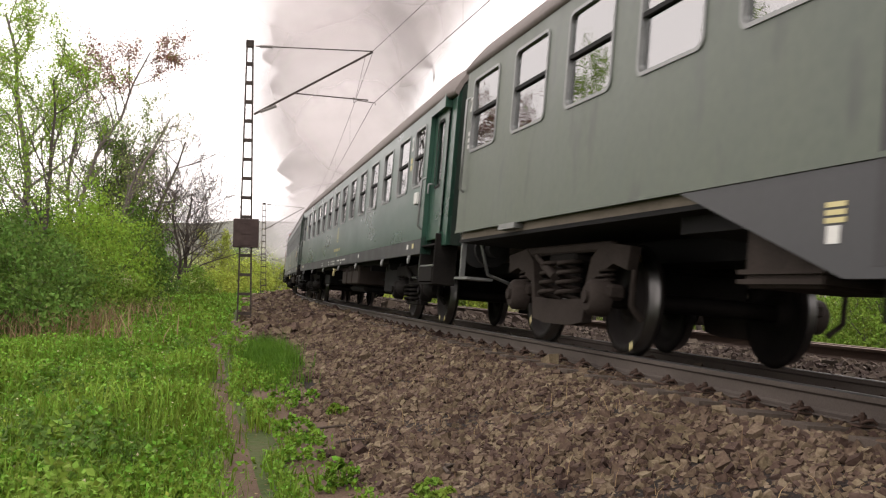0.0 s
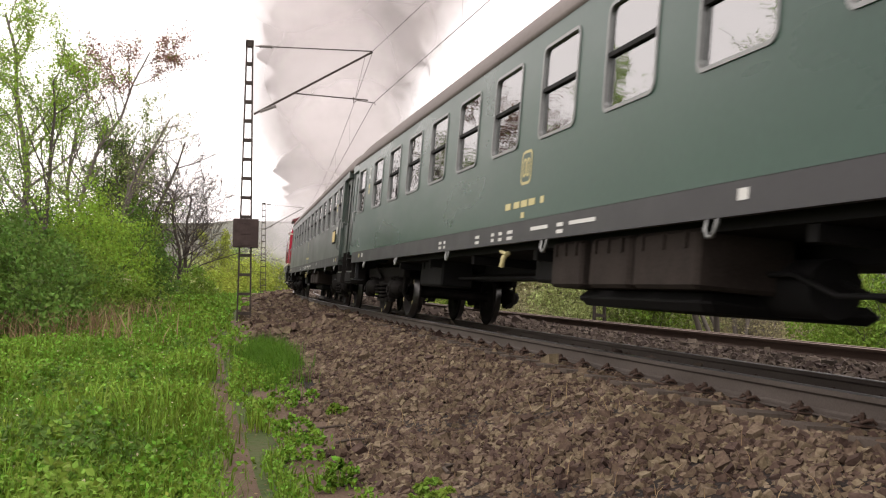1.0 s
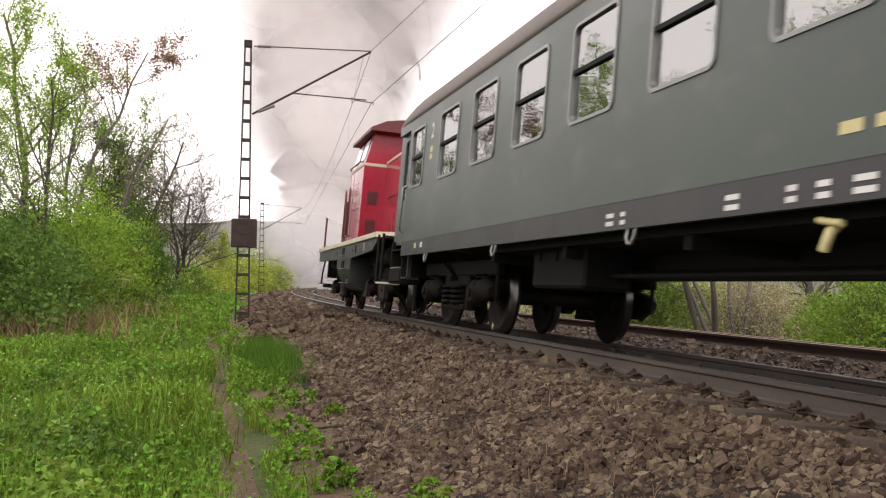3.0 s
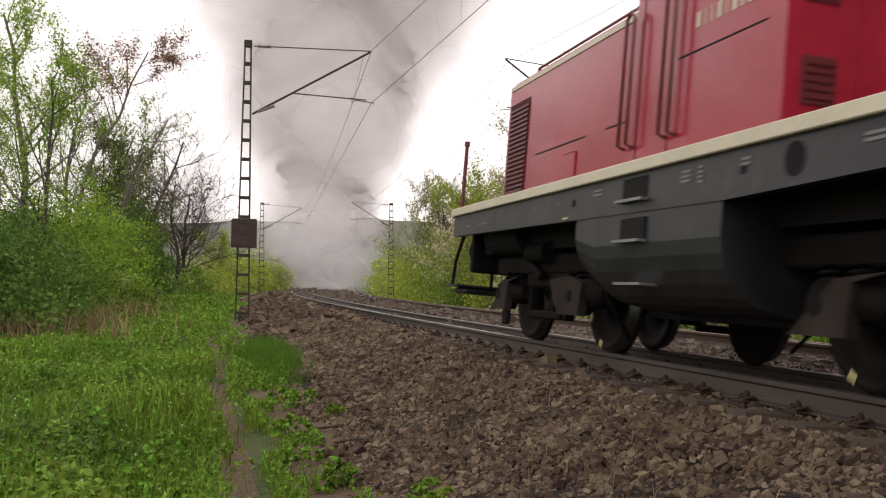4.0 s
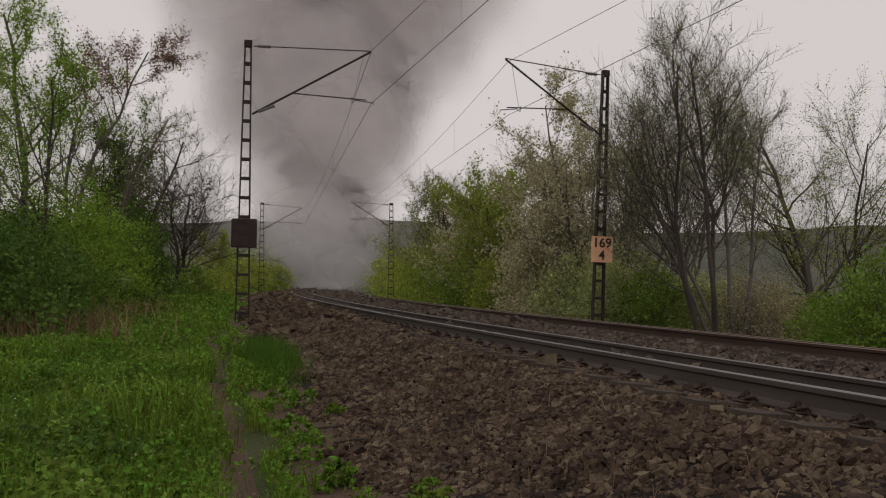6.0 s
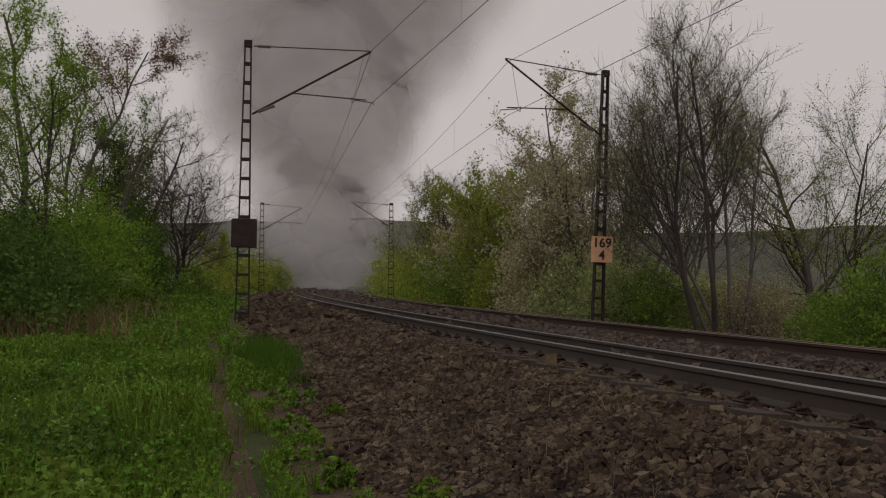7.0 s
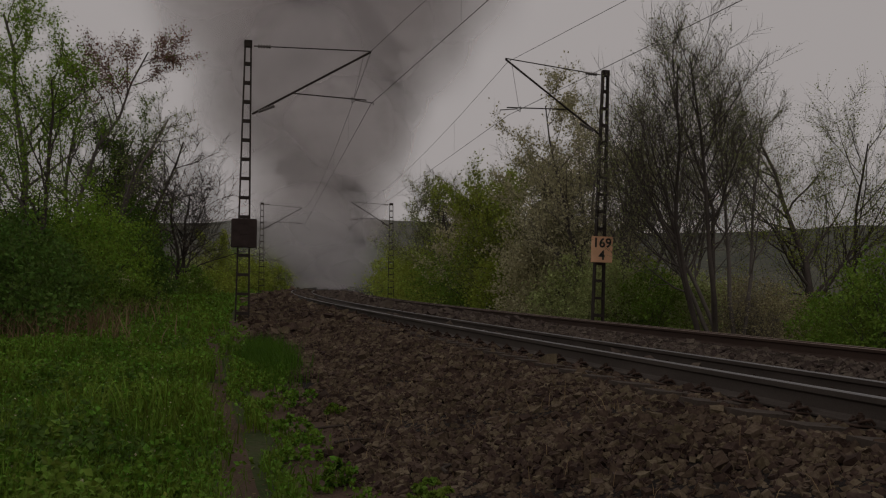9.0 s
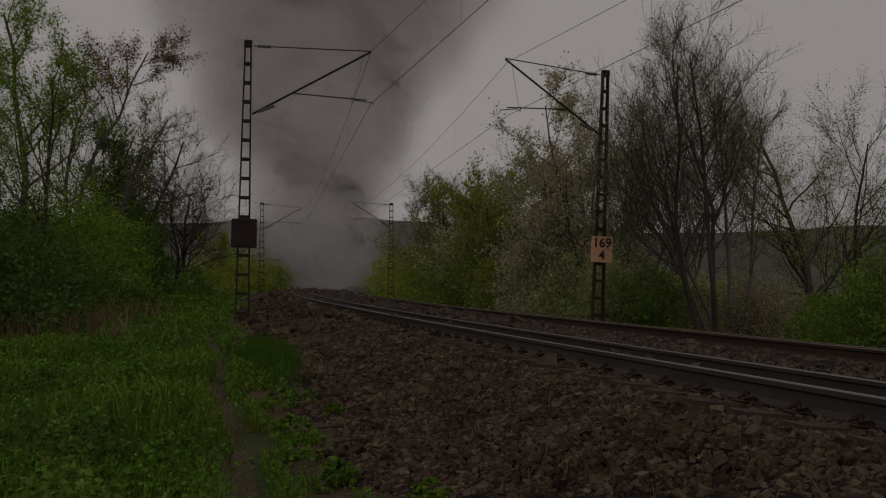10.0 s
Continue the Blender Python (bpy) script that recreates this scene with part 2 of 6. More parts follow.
# ---------------------------------------------------------------- ground
def build_ground():
    us = [-400, -250, -150, -90, -60, -40, -30, -24, -19, -15, -12.5, -10.5, -9, -7.8, -6.8, -6, -5.4, -4.9, -4.5, -4.1, -3.85, -3.6, -3.35, -3.1, -2.9, -2.7, -2.5,
          -2.2, -1.9, -1.6, -1.3, -1.0, -0.75, -0.5, -0.2, 0.2, 0.75, 1.3, 1.8, 2.3, 2.8, 3.3, 3.9, 4.7, 5.5, 6.1, 6.6, 7.2, 8, 9, 11, 14, 18, 24, 34, 60, 100, 160, 260, 400]
    arcs = [-600, -300, -160, -110, -70, -40, -25, -15, -8] + [-4 + 0.5 * i for i in range(88)] + [41, 43, 45, 48, 51, 55, 60, 66, 73, 81, 90, 100, 115, 135, 160, 200, 260, 340, 450, 600]
    sh = Shape()
    rows = len(us)
    verts = []
    for a in arcs:
        for u in us:
            p = place(a, u)
            z = ground_z(p.x, p.y)[0]
            k = smooth((-2.6 - u) / 1.0) if u < 0 else smooth((u - 7) / 2)
            z += k * (0.05 * noise.noise((p.x * 0.9, p.y * 0.9, 0)) + 0.10 * noise.noise((p.x * 0.22, p.y * 0.22, 3)))
            verts.append((p.x, p.y, z))
    faces, mats = [], []
    for i in range(len(arcs) - 1):
        for j in range(rows - 1):
            faces.append((i * rows + j, i * rows + j + 1, (i + 1) * rows + j + 1, (i + 1) * rows + j))
            c = (us[j] + us[j + 1]) / 2
            wob = 0.22 * noise.noise((arcs[i] * 0.35, 7, 0)) + 0.15 * noise.noise((arcs[i] * 1.3, 2, 0))
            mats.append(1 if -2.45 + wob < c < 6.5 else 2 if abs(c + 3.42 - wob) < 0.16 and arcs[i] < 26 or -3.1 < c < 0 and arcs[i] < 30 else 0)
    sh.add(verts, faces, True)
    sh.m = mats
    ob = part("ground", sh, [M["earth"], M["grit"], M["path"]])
    return tagged(ob, "grassy ground with a trodden path and a stony railway bed", "ground", kind="structure")


ground = build_ground()


def build_track(u0, z0, head, label, near):
    """Rails, sleepers and fastenings of one track; u0 is the outer rail."""
    track = thing("railway_track", label, "railway track", kind="structure")
    sec = [(-0.075, -0.172), (0.075, -0.172), (0.075, -0.160), (0.022, -0.146), (0.009, -0.130), (0.009, -0.055), (0.034, -0.040), (0.036, -0.008),
           (0.024, 0.0), (-0.024, 0.0), (-0.036, -0.008), (-0.034, -0.040), (-0.009, -0.055), (-0.009, -0.130), (-0.022, -0.146), (-0.075, -0.160)]
    arcs = [-130, -100, -75, -50, -30, -15] + [-8 + 2 * i for i in range(70)] + [135, 140, 150, 160, 175, 190, 210, 235, 260]
    for k in (0, 1):
        u, z = u0 + k * 1.505, z0 - k * CANT
        rings = [Matrix.Translation(place(a, u, z)) @ Matrix.Rotation(-a / R, 4, "Z") @ Matrix.Rotation(LEAN, 4, "Y") for a in arcs]
        sh = Shape().sweep(sec, rings)
        n = len(sec)
        sh.m = [1 if i < n * (len(arcs) - 1) and i % n in (8, 9) else 0 for i in range(len(sh.f))]
        part("rail", sh, [M["rail_grey" if near else "rail_side"], head], track)
    sl = Shape()
    prof = [(-1.3, -0.20), (1.3, -0.20), (1.3, 0), (0.35, -0.012), (-0.35, -0.012), (-1.3, 0)]
    sl.sweep([(x + 0.7525, z - 0.176) for x, z in prof], [Matrix.Translation((0, -0.125, 0)), Matrix.Translation((0, 0.125, 0))])
    sl_mesh = sl.mesh("sleeper", M["sleeper"])
    fa = Shape()
    for s in (-1, 1):
        fa.box(s * 0.12 - 0.06, s * 0.12 + 0.06, -0.075, 0.075, -0.176, -0.163, bevel=0.004)
        for y in (-0.045, 0.045):
            loop = [(s * 0.066, y - 0.022, -0.155), (s * 0.10, y - 0.028, -0.128), (s * 0.135, y - 0.016, -0.140), (s * 0.142, y + 0.008, -0.150), (s * 0.115, y + 0.026, -0.128),
                    (s * 0.066, y + 0.022, -0.150)]
            fa.tube(loop, 0.010, 5)
        fa.tube([(s * 0.115, 0, -0.165), (s * 0.115, 0, -0.095)], 0.014, 6)
        fa.tube([(s * 0.115, 0, -0.128), (s * 0.115, 0, -0.108)], 0.024, 6)
    fa_mesh = fa.mesh("rail_fastening", M["iron"])
    count = 130 if near else 70
    for i in range(count):
        a = 0.18 + 0.604 * (i - 20 if near else i + 2)
        p = place(a, u0, z0)
        m = Matrix.Translation(p) @ Matrix.Rotation(-a / R, 4, "Z") @ Matrix.Rotation(LEAN, 4, "Y")
        s = part("sleeper", sl_mesh, None, track, at=m)
        if near and 16 < i < 80:
            for k in (0, 1) if i < 52 else (0,):
                part("rail_fastening", fa_mesh, None, s, at=pose(1.505 * k, 0, 0))
    return track


build_track(0.0, Z1, M["rail_head"], "near railway track with worn steel rails on sleepers in ballast", True)
build_track(S2, Z2, M["rail_rust"], "second railway track with browned rails beside the first", False)


# ---------------------------------------------------------------- overhead line
def lattice_mast(height, w0, w1, rungs):
    """A flat steel mast of two channels with rungs between; it widens to its foot."""
    sh = Shape()
    for s in (-1, 1):
        for dy in (-0.07, 0.07):
            v = []
            for z, w in ((-0.6, w0), (height, w1)):
                x = s * w / 2
                v += [(x - 0.022, dy - 0.02, z), (x + 0.022, dy - 0.02, z), (x + 0.022, dy + 0.02, z), (x - 0.022, dy + 0.02, z)]
            sh.add(v, [(0, 1, 5, 4), (1, 2, 6, 5), (2, 3, 7, 6), (3, 0, 4, 7), (4, 5, 6, 7)])
        v = []
        for z, w in ((-0.6, w0), (height, w1)):
            x = s * w / 2
            v += [(x + s * 0.012, -0.06, z), (x + s * 0.022, -0.06, z), (x + s * 0.022, 0.06, z), (x + s * 0.012, 0.06, z)]
        sh.add(v, [(0, 1, 5, 4), (1, 2, 6, 5), (2, 3, 7, 6), (3, 0, 4, 7), (4, 5, 6, 7)])
    for i in range(rungs):
        z = 0.25 + (height - 0.35) * i / (rungs - 1)
        w = w0 + (w1 - w0) * (z + 0.6) / (height + 0.6)
        for dy in (-0.08, 0.08):
            sh.box(-w / 2, w / 2, dy - 0.008, dy + 0.008, z - 0.04, z + 0.04)
    sh.box(-w1 / 2 - 0.03, w1 / 2 + 0.03, -0.09, 0.09, height - 0.16, height + 0.02)
    return sh


def build_mast(a, u, z, height, side, reach, wire_z, w0=0.42, w1=0.22, rungs=15, top_z=None, tilt=0.0):
    """side: +1 if the arm reaches to larger u."""
    m = stand(a, u, z) @ pose(0, 0, 0, 0, tilt, 0)
    mast = thing("overhead_line_mast", "rusty lattice steel mast carrying the overhead line", "mast", m, "overhead line masts")
    part("lattice_post", lattice_mast(height, w0, w1, rungs), M["mast"], mast)
    top = (top_z or wire_z + 1.45) - z
    low = wire_z + 0.1 - z
    s = side
    arm = Shape()
    arm.tube([(s * 0.15, 0, low - 0.52), (s * (reach - 0.05), 0, top)], 0.03, 8)
    part("bracket_tube", arm, M["mast"], mast)
    rod = Shape()
    rod.tube([(s * 0.15, 0, height - 0.12), (s * (reach - 0.05), 0, top + 0.02)], 0.016, 6)
    part("top_rod", rod, M["mast"], mast)
    reg = Shape()
    x0 = s * (0.15 + (reach - 0.2) * 0.34)
    z0 = low - 0.52 + (top - low + 0.52) * 0.34
    reg.tube([(x0, 0, z0 - 0.02), (s * (reach - 0.15), 0, z0 - 0.10)], 0.018, 6)
    xr = s * (reach - 0.55)
    reg.tube([(xr, 0, z0 - 0.04), (xr, 0, z0 - 0.20), (xr + s * 0.1, 0, z0 - 0.12), (xr + s * 0.6, 0, wire_z - z + 0.06), (xr + s * 0.6, 0, wire_z - z)], 0.014, 6)
    part("registration_arm", reg, M["mast"], mast)
    for p, q, n in (((s * 0.25, 0, height - 0.12), (s * 0.62, 0, height - 0.11), 5),
                    ((s * 0.3, 0, low - 0.52 + 0.05 * (top - low)), (s * 0.75, 0, low - 0.52 + 0.19 * (top - low)), 6)):
        p, q = Vector(p), Vector(q)
        pts, rad = [], []
        for k in range(n):
            pts += [p.lerp(q, (k + 0.1) / n), p.lerp(q, (k + 0.5) / n), p.lerp(q, (k + 0.9) / n)]
            rad += [0.03, 0.062, 0.03]
        part("insulator", Shape().tube(pts, rad, 8), M["insulator"], mast, "ribbed brown porcelain insulator")
    hang = Shape()
    hang.tube([(s * (reach - 0.25), 0, top - 0.12), (s * (reach - 0.5), 0, z0 - 0.05)], 0.006, 5)
    part("hanger_wire", hang, M["wire"], mast)
    return mast


def build_wire(points, r, name, label):
    sh = Shape().tube(points, r, 5)
    return tagged(part(name, sh, M["wire"]), label, "cable")


mast_1 = build_mast(28.0, -2.73, -0.47, 7.66, 1, 3.42, 5.62, 0.37, 0.155, top_z=7.11, tilt=0.62)
box = Shape().box(-0.34, 0.34, -0.26, -0.14, 2.02, 2.80, bevel=0.02)
for z in (2.12, 2.42, 2.70):
    box.box(-0.12, 0.12, -0.275, -0.26, z - 0.035, z + 0.035)
sign_board = part("number_board", box, M["signbox"], mast_1, "dark brown tin board")
mast_2 = build_mast(28.1, 7.46, -0.55, 7.45, -1, 3.12, 5.45, 0.33, 0.15, 15, top_z=7.0, tilt=1.95)
build_mast(90.0, -2.9, -0.45, 8.0, 1, 3.5, 5.7, 0.5, 0.24, 15)
build_mast(80.0, 7.65, -0.5, 7.4, -1, 3.2, 5.5, 0.45, 0.24, 15)
build_mast(150.0, 7.2, -0.5, 7.3, -1, 3.2, 5.5, 0.45, 0.24, 13)


def on_chord(a0, a1, t, u, z):
    """A point of the straight line between two masts."""
    return place(a0, u, z).lerp(place(a1, u, z), t)


def line_points(masts, u, z, sag, n=8):
    pts = []
    for a0, a1 in zip(masts, masts[1:]):
        for i in range(n):
            t = i / n
            pts.append(on_chord(a0, a1, t, u, z - sag * 4 * t * (1 - t)))
    pts.append(place(masts[-1], u, z))
    return pts


for u, z, top in ((0.74, 5.62, 7.11), (4.7, 5.45, 7.0)):
    spans = [-36, 28, 90, 152, 214]
    build_wire(line_points(spans, u, z, 0.0), 0.008, "contact_wire", "thin copper contact wire over the railway track")
    build_wire(line_points(spans, u, top, 0.75), 0.007, "catenary_wire", "sagging carrier wire of the overhead line")
    for a0, a1 in zip(spans, spans[1:]):
        for i in range(1, 7):
            t = i / 7
            zt = top - 0.75 * 4 * t * (1 - t)
            build_wire([on_chord(a0, a1, t, u, z), on_chord(a0, a1, t, u, zt)], 0.003, "dropper_wire", "thin hanger between carrier and contact wire")

# kilometre plate on the second mast
M["plate"] = material("pale_orange_plate", [(0.78, 0.42, 0.24), (0.86, 0.50, 0.31)], 0.5, scale=5, fine=50, bump=0.05)
M["letter"] = material("black_lettering", [(0.012, 0.011, 0.01), (0.02, 0.018, 0.017)], 0.6, scale=8, fine=50, bump=0)
plate = part("kilometre_plate", Shape().box(-0.33, 0.33, -0.175, -0.155, 1.80, 2.56, bevel=0.012), M["plate"], mast_2, "pale orange plate with black numbers")


def lettering(text, size, mat, parent, at, name="lettering", label="", spacing=1.0):
    cu = bpy.data.curves.new(name, "FONT")
    cu.body, cu.size, cu.align_x, cu.align_y, cu.extrude, cu.resolution_u = text, size, "CENTER", "CENTER", 0.002, 3
    cu.space_character, cu.offset = spacing, 0.022 * size
    tmp = bpy.data.objects.new(name, cu)
    me = bpy.data.meshes.new_from_object(tmp)
    bpy.data.objects.remove(tmp)
    bpy.data.curves.remove(cu)
    me.materials.clear()
    me.materials.append(mat)
    return part(name, me, None, parent, label, at)


lettering("169", 0.385, M["letter"], plate, pose(0, -0.181, 2.36, 90, 0, 0))
lettering("4", 0.385, M["letter"], plate, pose(0, -0.181, 2.0, 90, 0, 0))


# ---------------------------------------------------------------- trees
def grow(rng, height, stems=1, spread=0.5, limbs=9, subs=5, twigs=5, lean=(0, 0), start=0.25, up=0.25, wander=0.18, r0=None, rmin=0.0045):
    """The axes of a tree: lists of (points, radii, level)."""
    out = []

    def branch(p, d, length, r, level, n):
        pts, rad = [p.copy()], [r]
        for i in range(n):
            d = (d + Vector((rng.gauss(0, wander), rng.gauss(0, wander), rng.gauss(0, wander * 0.7) + (up * 0.35 if level else 0.05)))).normalized()
            p = p + d * (length / n)
            pts.append(p.copy())
            rad.append(r * (1 - (i + 1) / n * (0.75 if level < 3 else 0.7)))
        out.append((pts, rad, level))
        if level == 3:
            return
        kids = (limbs, subs, twigs)[level]
        for k in range(kids):
            t = start + (1 - start) * (k + rng.random()) / kids if level == 0 else 0.2 + 0.8 * (k + rng.random()) / kids
            i = min(n - 1, int(t * n))
            f = t * n - i
            q = pts[i].lerp(pts[i + 1], min(1, f))
            along = (pts[i + 1] - pts[i]).normalized()
            ang = rng.uniform(0, 2 * pi)
            side = along.orthogonal().normalized()
            side = (Matrix.Rotation(ang, 3, along) @ side)
            open_angle = rng.uniform(0.5, 1.0) if level else rng.uniform(0.45, 0.95) + spread * 0.25
            nd = (along * cos(open_angle) + side * sin(open_angle)).normalized()
            if level == 0:
                ln = height * spread * rng.uniform(0.65, 1.1) * (1.15 - 0.6 * t)
            else:
                ln = length * rng.uniform(0.35, 0.6)
            branch(q, nd, ln, max(rmin, rad[i] * (0.5 if level == 0 else 0.45)), level + 1, (0, 5, 3, 1)[level + 1])

    for s in range(stems):
        ang = rng.uniform(0, 2 * pi)
        tilt = 0.0 if stems == 1 else rng.uniform(0.08, 0.38)
        d = Vector((cos(ang) * tilt + lean[0], sin(ang) * tilt + lean[1], 1)).normalized()
        base = Vector((cos(ang) * 0.18 * (stems > 1), sin(ang) * 0.18 * (stems > 1), -0.3))
        h = height * (1 if s == 0 else rng.uniform(0.7, 1.0))
        branch(base, d, h, (r0 or height * 0.014) * (1 if stems == 1 else 0.66), 0, 8)
    return out


def wood_arrays(axes):
    V, F = [], []
    n = 0
    for pts, rad, level in axes:
        seg = (7, 5, 3, 3)[level]
        side = None
        rows = len(pts)
        for i in range(rows):
            t = (pts[min(i + 1, rows - 1)] - pts[max(i - 1, 0)]).normalized()
            side = t.orthogonal().normalized() if side is None else (side - t * side.dot(t)).normalized()
            u = t.cross(side)
            for k in range(seg):
                c, s = cos(2 * pi * k / seg) * rad[i], sin(2 * pi * k / seg) * rad[i]
                V.append((pts[i].x + side.x * c + u.x * s, pts[i].y + side.y * c + u.y * s, pts[i].z + side.z * c + u.z * s))
        for i in range(rows - 1):
            for k in range(seg):
                F.append((n + i * seg + k, n + i * seg + (k + 1) % seg, n + (i + 1) * seg + (k + 1) % seg, n + (i + 1) * seg + k))
        n += rows * seg
    return np.array(V), np.array(F)


def leaf_arrays(nr, centres, size, droop=0.0):
    """Small folded leaves, two triangles each, at the centres."""
    n = len(centres)
    d = nr.normal(size=(n, 3))
    d[:, 2] -= droop
    d /= np.linalg.norm(d, axis=1)[:, None] + 1e-9
    e = np.cross(d, nr.normal(size=(n, 3)))
    e /= np.linalg.norm(e, axis=1)[:, None] + 1e-9
    f = np.cross(d, e)
    s = (size * nr.uniform(0.6, 1.35, n))[:, None]
    a, b = centres - d * s * 0.5, centres + d * s * 0.5
    c, g = centres + e * s * 0.36 + f * s * 0.12, centres - e * s * 0.36 + f * s * 0.12
    V = np.stack([a, c, b, g], 1).reshape(-1, 3)
    F = np.arange(n * 4).reshape(n, 4)
    return V, F


def twig_points(nr, axes, count, levels=(2, 3), jitter=0.06, low=0.0):
    P, Q = [], []
    for pts, rad, level in axes:
        if level in levels:
            for i in range(len(pts) - 1):
                P.append(pts[i])
                Q.append(pts[i + 1])
    P, Q = np.array(P), np.array(Q)
    i = nr.integers(0, len(P), count)
    t = nr.random(count)[:, None]
    c = P[i] * (1 - t) + Q[i] * t + nr.normal(size=(count, 3)) * jitter
    return c[c[:, 2] > low]


def build_tree(at, seed, bark, leaf, label, leaves=3000, leaf_size=0.06, jitter=0.08, extra=None, name="tree", category="tree", group="", **shape):
    rng, nr = random.Random(seed), np.random.default_rng(seed)
    t = thing(name, label, category, at, group)
    axes = grow(rng, **shape)
    v, f = wood_arrays(axes)
    part("trunk", numpy_mesh("trunk", v, f, bark, True), None, t)
    if leaves:
        c = twig_points(nr, axes, leaves, jitter=jitter)
        v, f = leaf_arrays(nr, c, leaf_size)
        part("crown", numpy_mesh("crown", v, f, leaf), None, t)
    if extra:
        mat, count, size, zmin, nm = extra
        c = twig_points(nr, axes, count, jitter=jitter, low=zmin)
        v, f = leaf_arrays(nr, c, size)
        part(nm, numpy_mesh(nm, v, f, mat), None, t)
    return t


def build_bush(at, seed, bark, leaf, label, height, width, leaves=9000, leaf_size=0.07, clumps=60, name="bush", category="bush", group="", extra=None, wood=(4, 5, 3, 2)):
    """Stems, and leaves in many loose clumps with gaps between them."""
    rng, nr = random.Random(seed), np.random.default_rng(seed)
    t = thing(name, label, category, at, group)
    axes = grow(rng, height * 0.85, wood[0], 0.42, *wood[1:], start=0.1, wander=0.2, r0=height * 0.010)
    for pts, rad, level in axes:
        for p in pts:
            p.x *= width / height
            p.y *= width / height
    v, f = wood_arrays(axes)
    part("trunk", numpy_mesh("trunk", v, f, bark, True), None, t)
    leaves, leaf_size = int(leaves * 0.72), leaf_size * 1.15
    C = []
    for i in range(clumps):
        ang, rr, zz = rng.uniform(0, 2 * pi), sqrt(rng.random()), rng.random()
        w = width * 0.5 * (0.55 + 0.6 * sin(pi * min(1, zz * 0.75 + 0.2))) * rng.uniform(0.7, 1.1)
        C.append((cos(ang) * rr * w, sin(ang) * rr * w, height * (0.05 + 0.92 * zz * (1 - 0.35 * rr * rr)), rng.uniform(0.05, 0.15) * min(height, width) * 0.6))
    C = np.array(C)
    i = nr.integers(0, clumps, leaves)
    c = C[i, :3] + nr.normal(size=(leaves, 3)) * C[i, 3:4] * np.array([1, 1, 0.75])
    tw = twig_points(nr, axes, leaves // 4, jitter=0.09)
    c = np.concatenate([c, tw])
    c = c[c[:, 2] > 0.02]
    v, f = leaf_arrays(nr, c, leaf_size)
    part("crown", numpy_mesh("crown", v, f, leaf), None, t)
    if extra:
        mat, count, size, nm = extra
        j = nr.integers(0, clumps, 6)
        k = j[nr.integers(0, 6, count)]
        c = C[k, :3] + nr.normal(size=(count, 3)) * C[k, 3:4] * 0.5
        v, f = leaf_arrays(nr, c, size)
        part(nm, numpy_mesh(nm, v, f, mat), None, t)
    return t


M["bark"] = material("grey_brown_bark", [(0.0840, 0.0700, 0.0616), (0.1820, 0.1568, 0.1400)], 0.9, scale=5, fine=40, bump=0.6, depth=0.01, streak=(1, 1, 0.2))
M["bark_dark"] = material("dark_bark", [(0.0438, 0.0350, 0.0300), (0.1000, 0.0825, 0.0725)], 0.9, scale=5, fine=40, bump=0.6, depth=0.01, streak=(1, 1, 0.2))
M["leaf_bright"] = leaf_material("fresh_spring_leaves", (0.1666, 0.2875, 0.0312), (0.3180, 0.4462, 0.0638))
M["leaf_mid"] = leaf_material("green_leaves", (0.1149, 0.1976, 0.0260), (0.2163, 0.2912, 0.0468))
M["leaf_dark"] = leaf_material("deep_green_leaves", (0.0632, 0.1188, 0.0216), (0.1193, 0.1944, 0.0351))
M["leaf_pale"] = leaf_material("pale_opening_leaves", (0.2750, 0.3163, 0.1100), (0.4400, 0.4675, 0.2063))
M["leaf_yellow"] = leaf_material("yellow_green_leaves", (0.2150, 0.2783, 0.0379), (0.3795, 0.4174, 0.0759))
M["leaf_red"] = leaf_material("reddish_brown_leaves", (0.17, 0.085, 0.065), (0.30, 0.16, 0.12))
M["blossom"] = leaf_material("cream_blossom", (0.40, 0.37, 0.20), (0.60, 0.56, 0.36), 0.3, 0.15)
M["bud"] = leaf_material("brownish_buds", (0.25, 0.21, 0.12), (0.40, 0.36, 0.20))


def on_ground(bearing_px, dist, sink=0.0, turn=0.0):
    p = spot(bearing_px, dist)
    return pose(p.x, p.y, ground_z(p.x, p.y)[0] - sink, 0, 0, turn)


# ---------------------------------------------------------------- the train
TRAIN, WHEELS, PUFFS = [], [], []
M["green_b"] = material("dark_green_coach_paint", [(0.011, 0.040, 0.026), (0.019, 0.054, 0.036)], 0.30, scale=1.2, fine=14, bump=0.04, depth=0.003, streak=(1, 0.35, 1), spec=0.28)
M["green_c"] = material("dull_green_coach_paint", [(0.0221, 0.0340, 0.0263), (0.0314, 0.0433, 0.0340)], 0.38, scale=1.2, fine=14, bump=0.04, depth=0.003, streak=(1, 0.5, 1), spot_color=(0.048, 0.054, 0.045))
M["green_a"] = material("faded_streaky_green_paint", [(0.046, 0.060, 0.042), (0.072, 0.085, 0.060)], 0.42, scale=1.6, fine=12, bump=0.06, depth=0.004, streak=(1, 1.2, 0.35), spot_color=(0.036, 0.042, 0.034), spot_at=0.66)
# Coach green with the shade of the gap between vehicles in its colour.
M["end"] = material("shaded_green_end", [(0.010, 0.016, 0.012), (0.020, 0.028, 0.022)], 0.7, scale=2, fine=20, bump=0.1, depth=0.003)
M["skirt"] = material("dark_grey_solebar_paint", [(0.0133, 0.0126, 0.0140), (0.0210, 0.0203, 0.0217)], 0.5, scale=2, fine=20, bump=0.05, depth=0.003)
M["skirt_a"] = material("slate_grey_paint", [(0.0234, 0.0238, 0.0257), (0.0315, 0.0315, 0.0333)], 0.5, scale=2, fine=20, bump=0.05, depth=0.003)
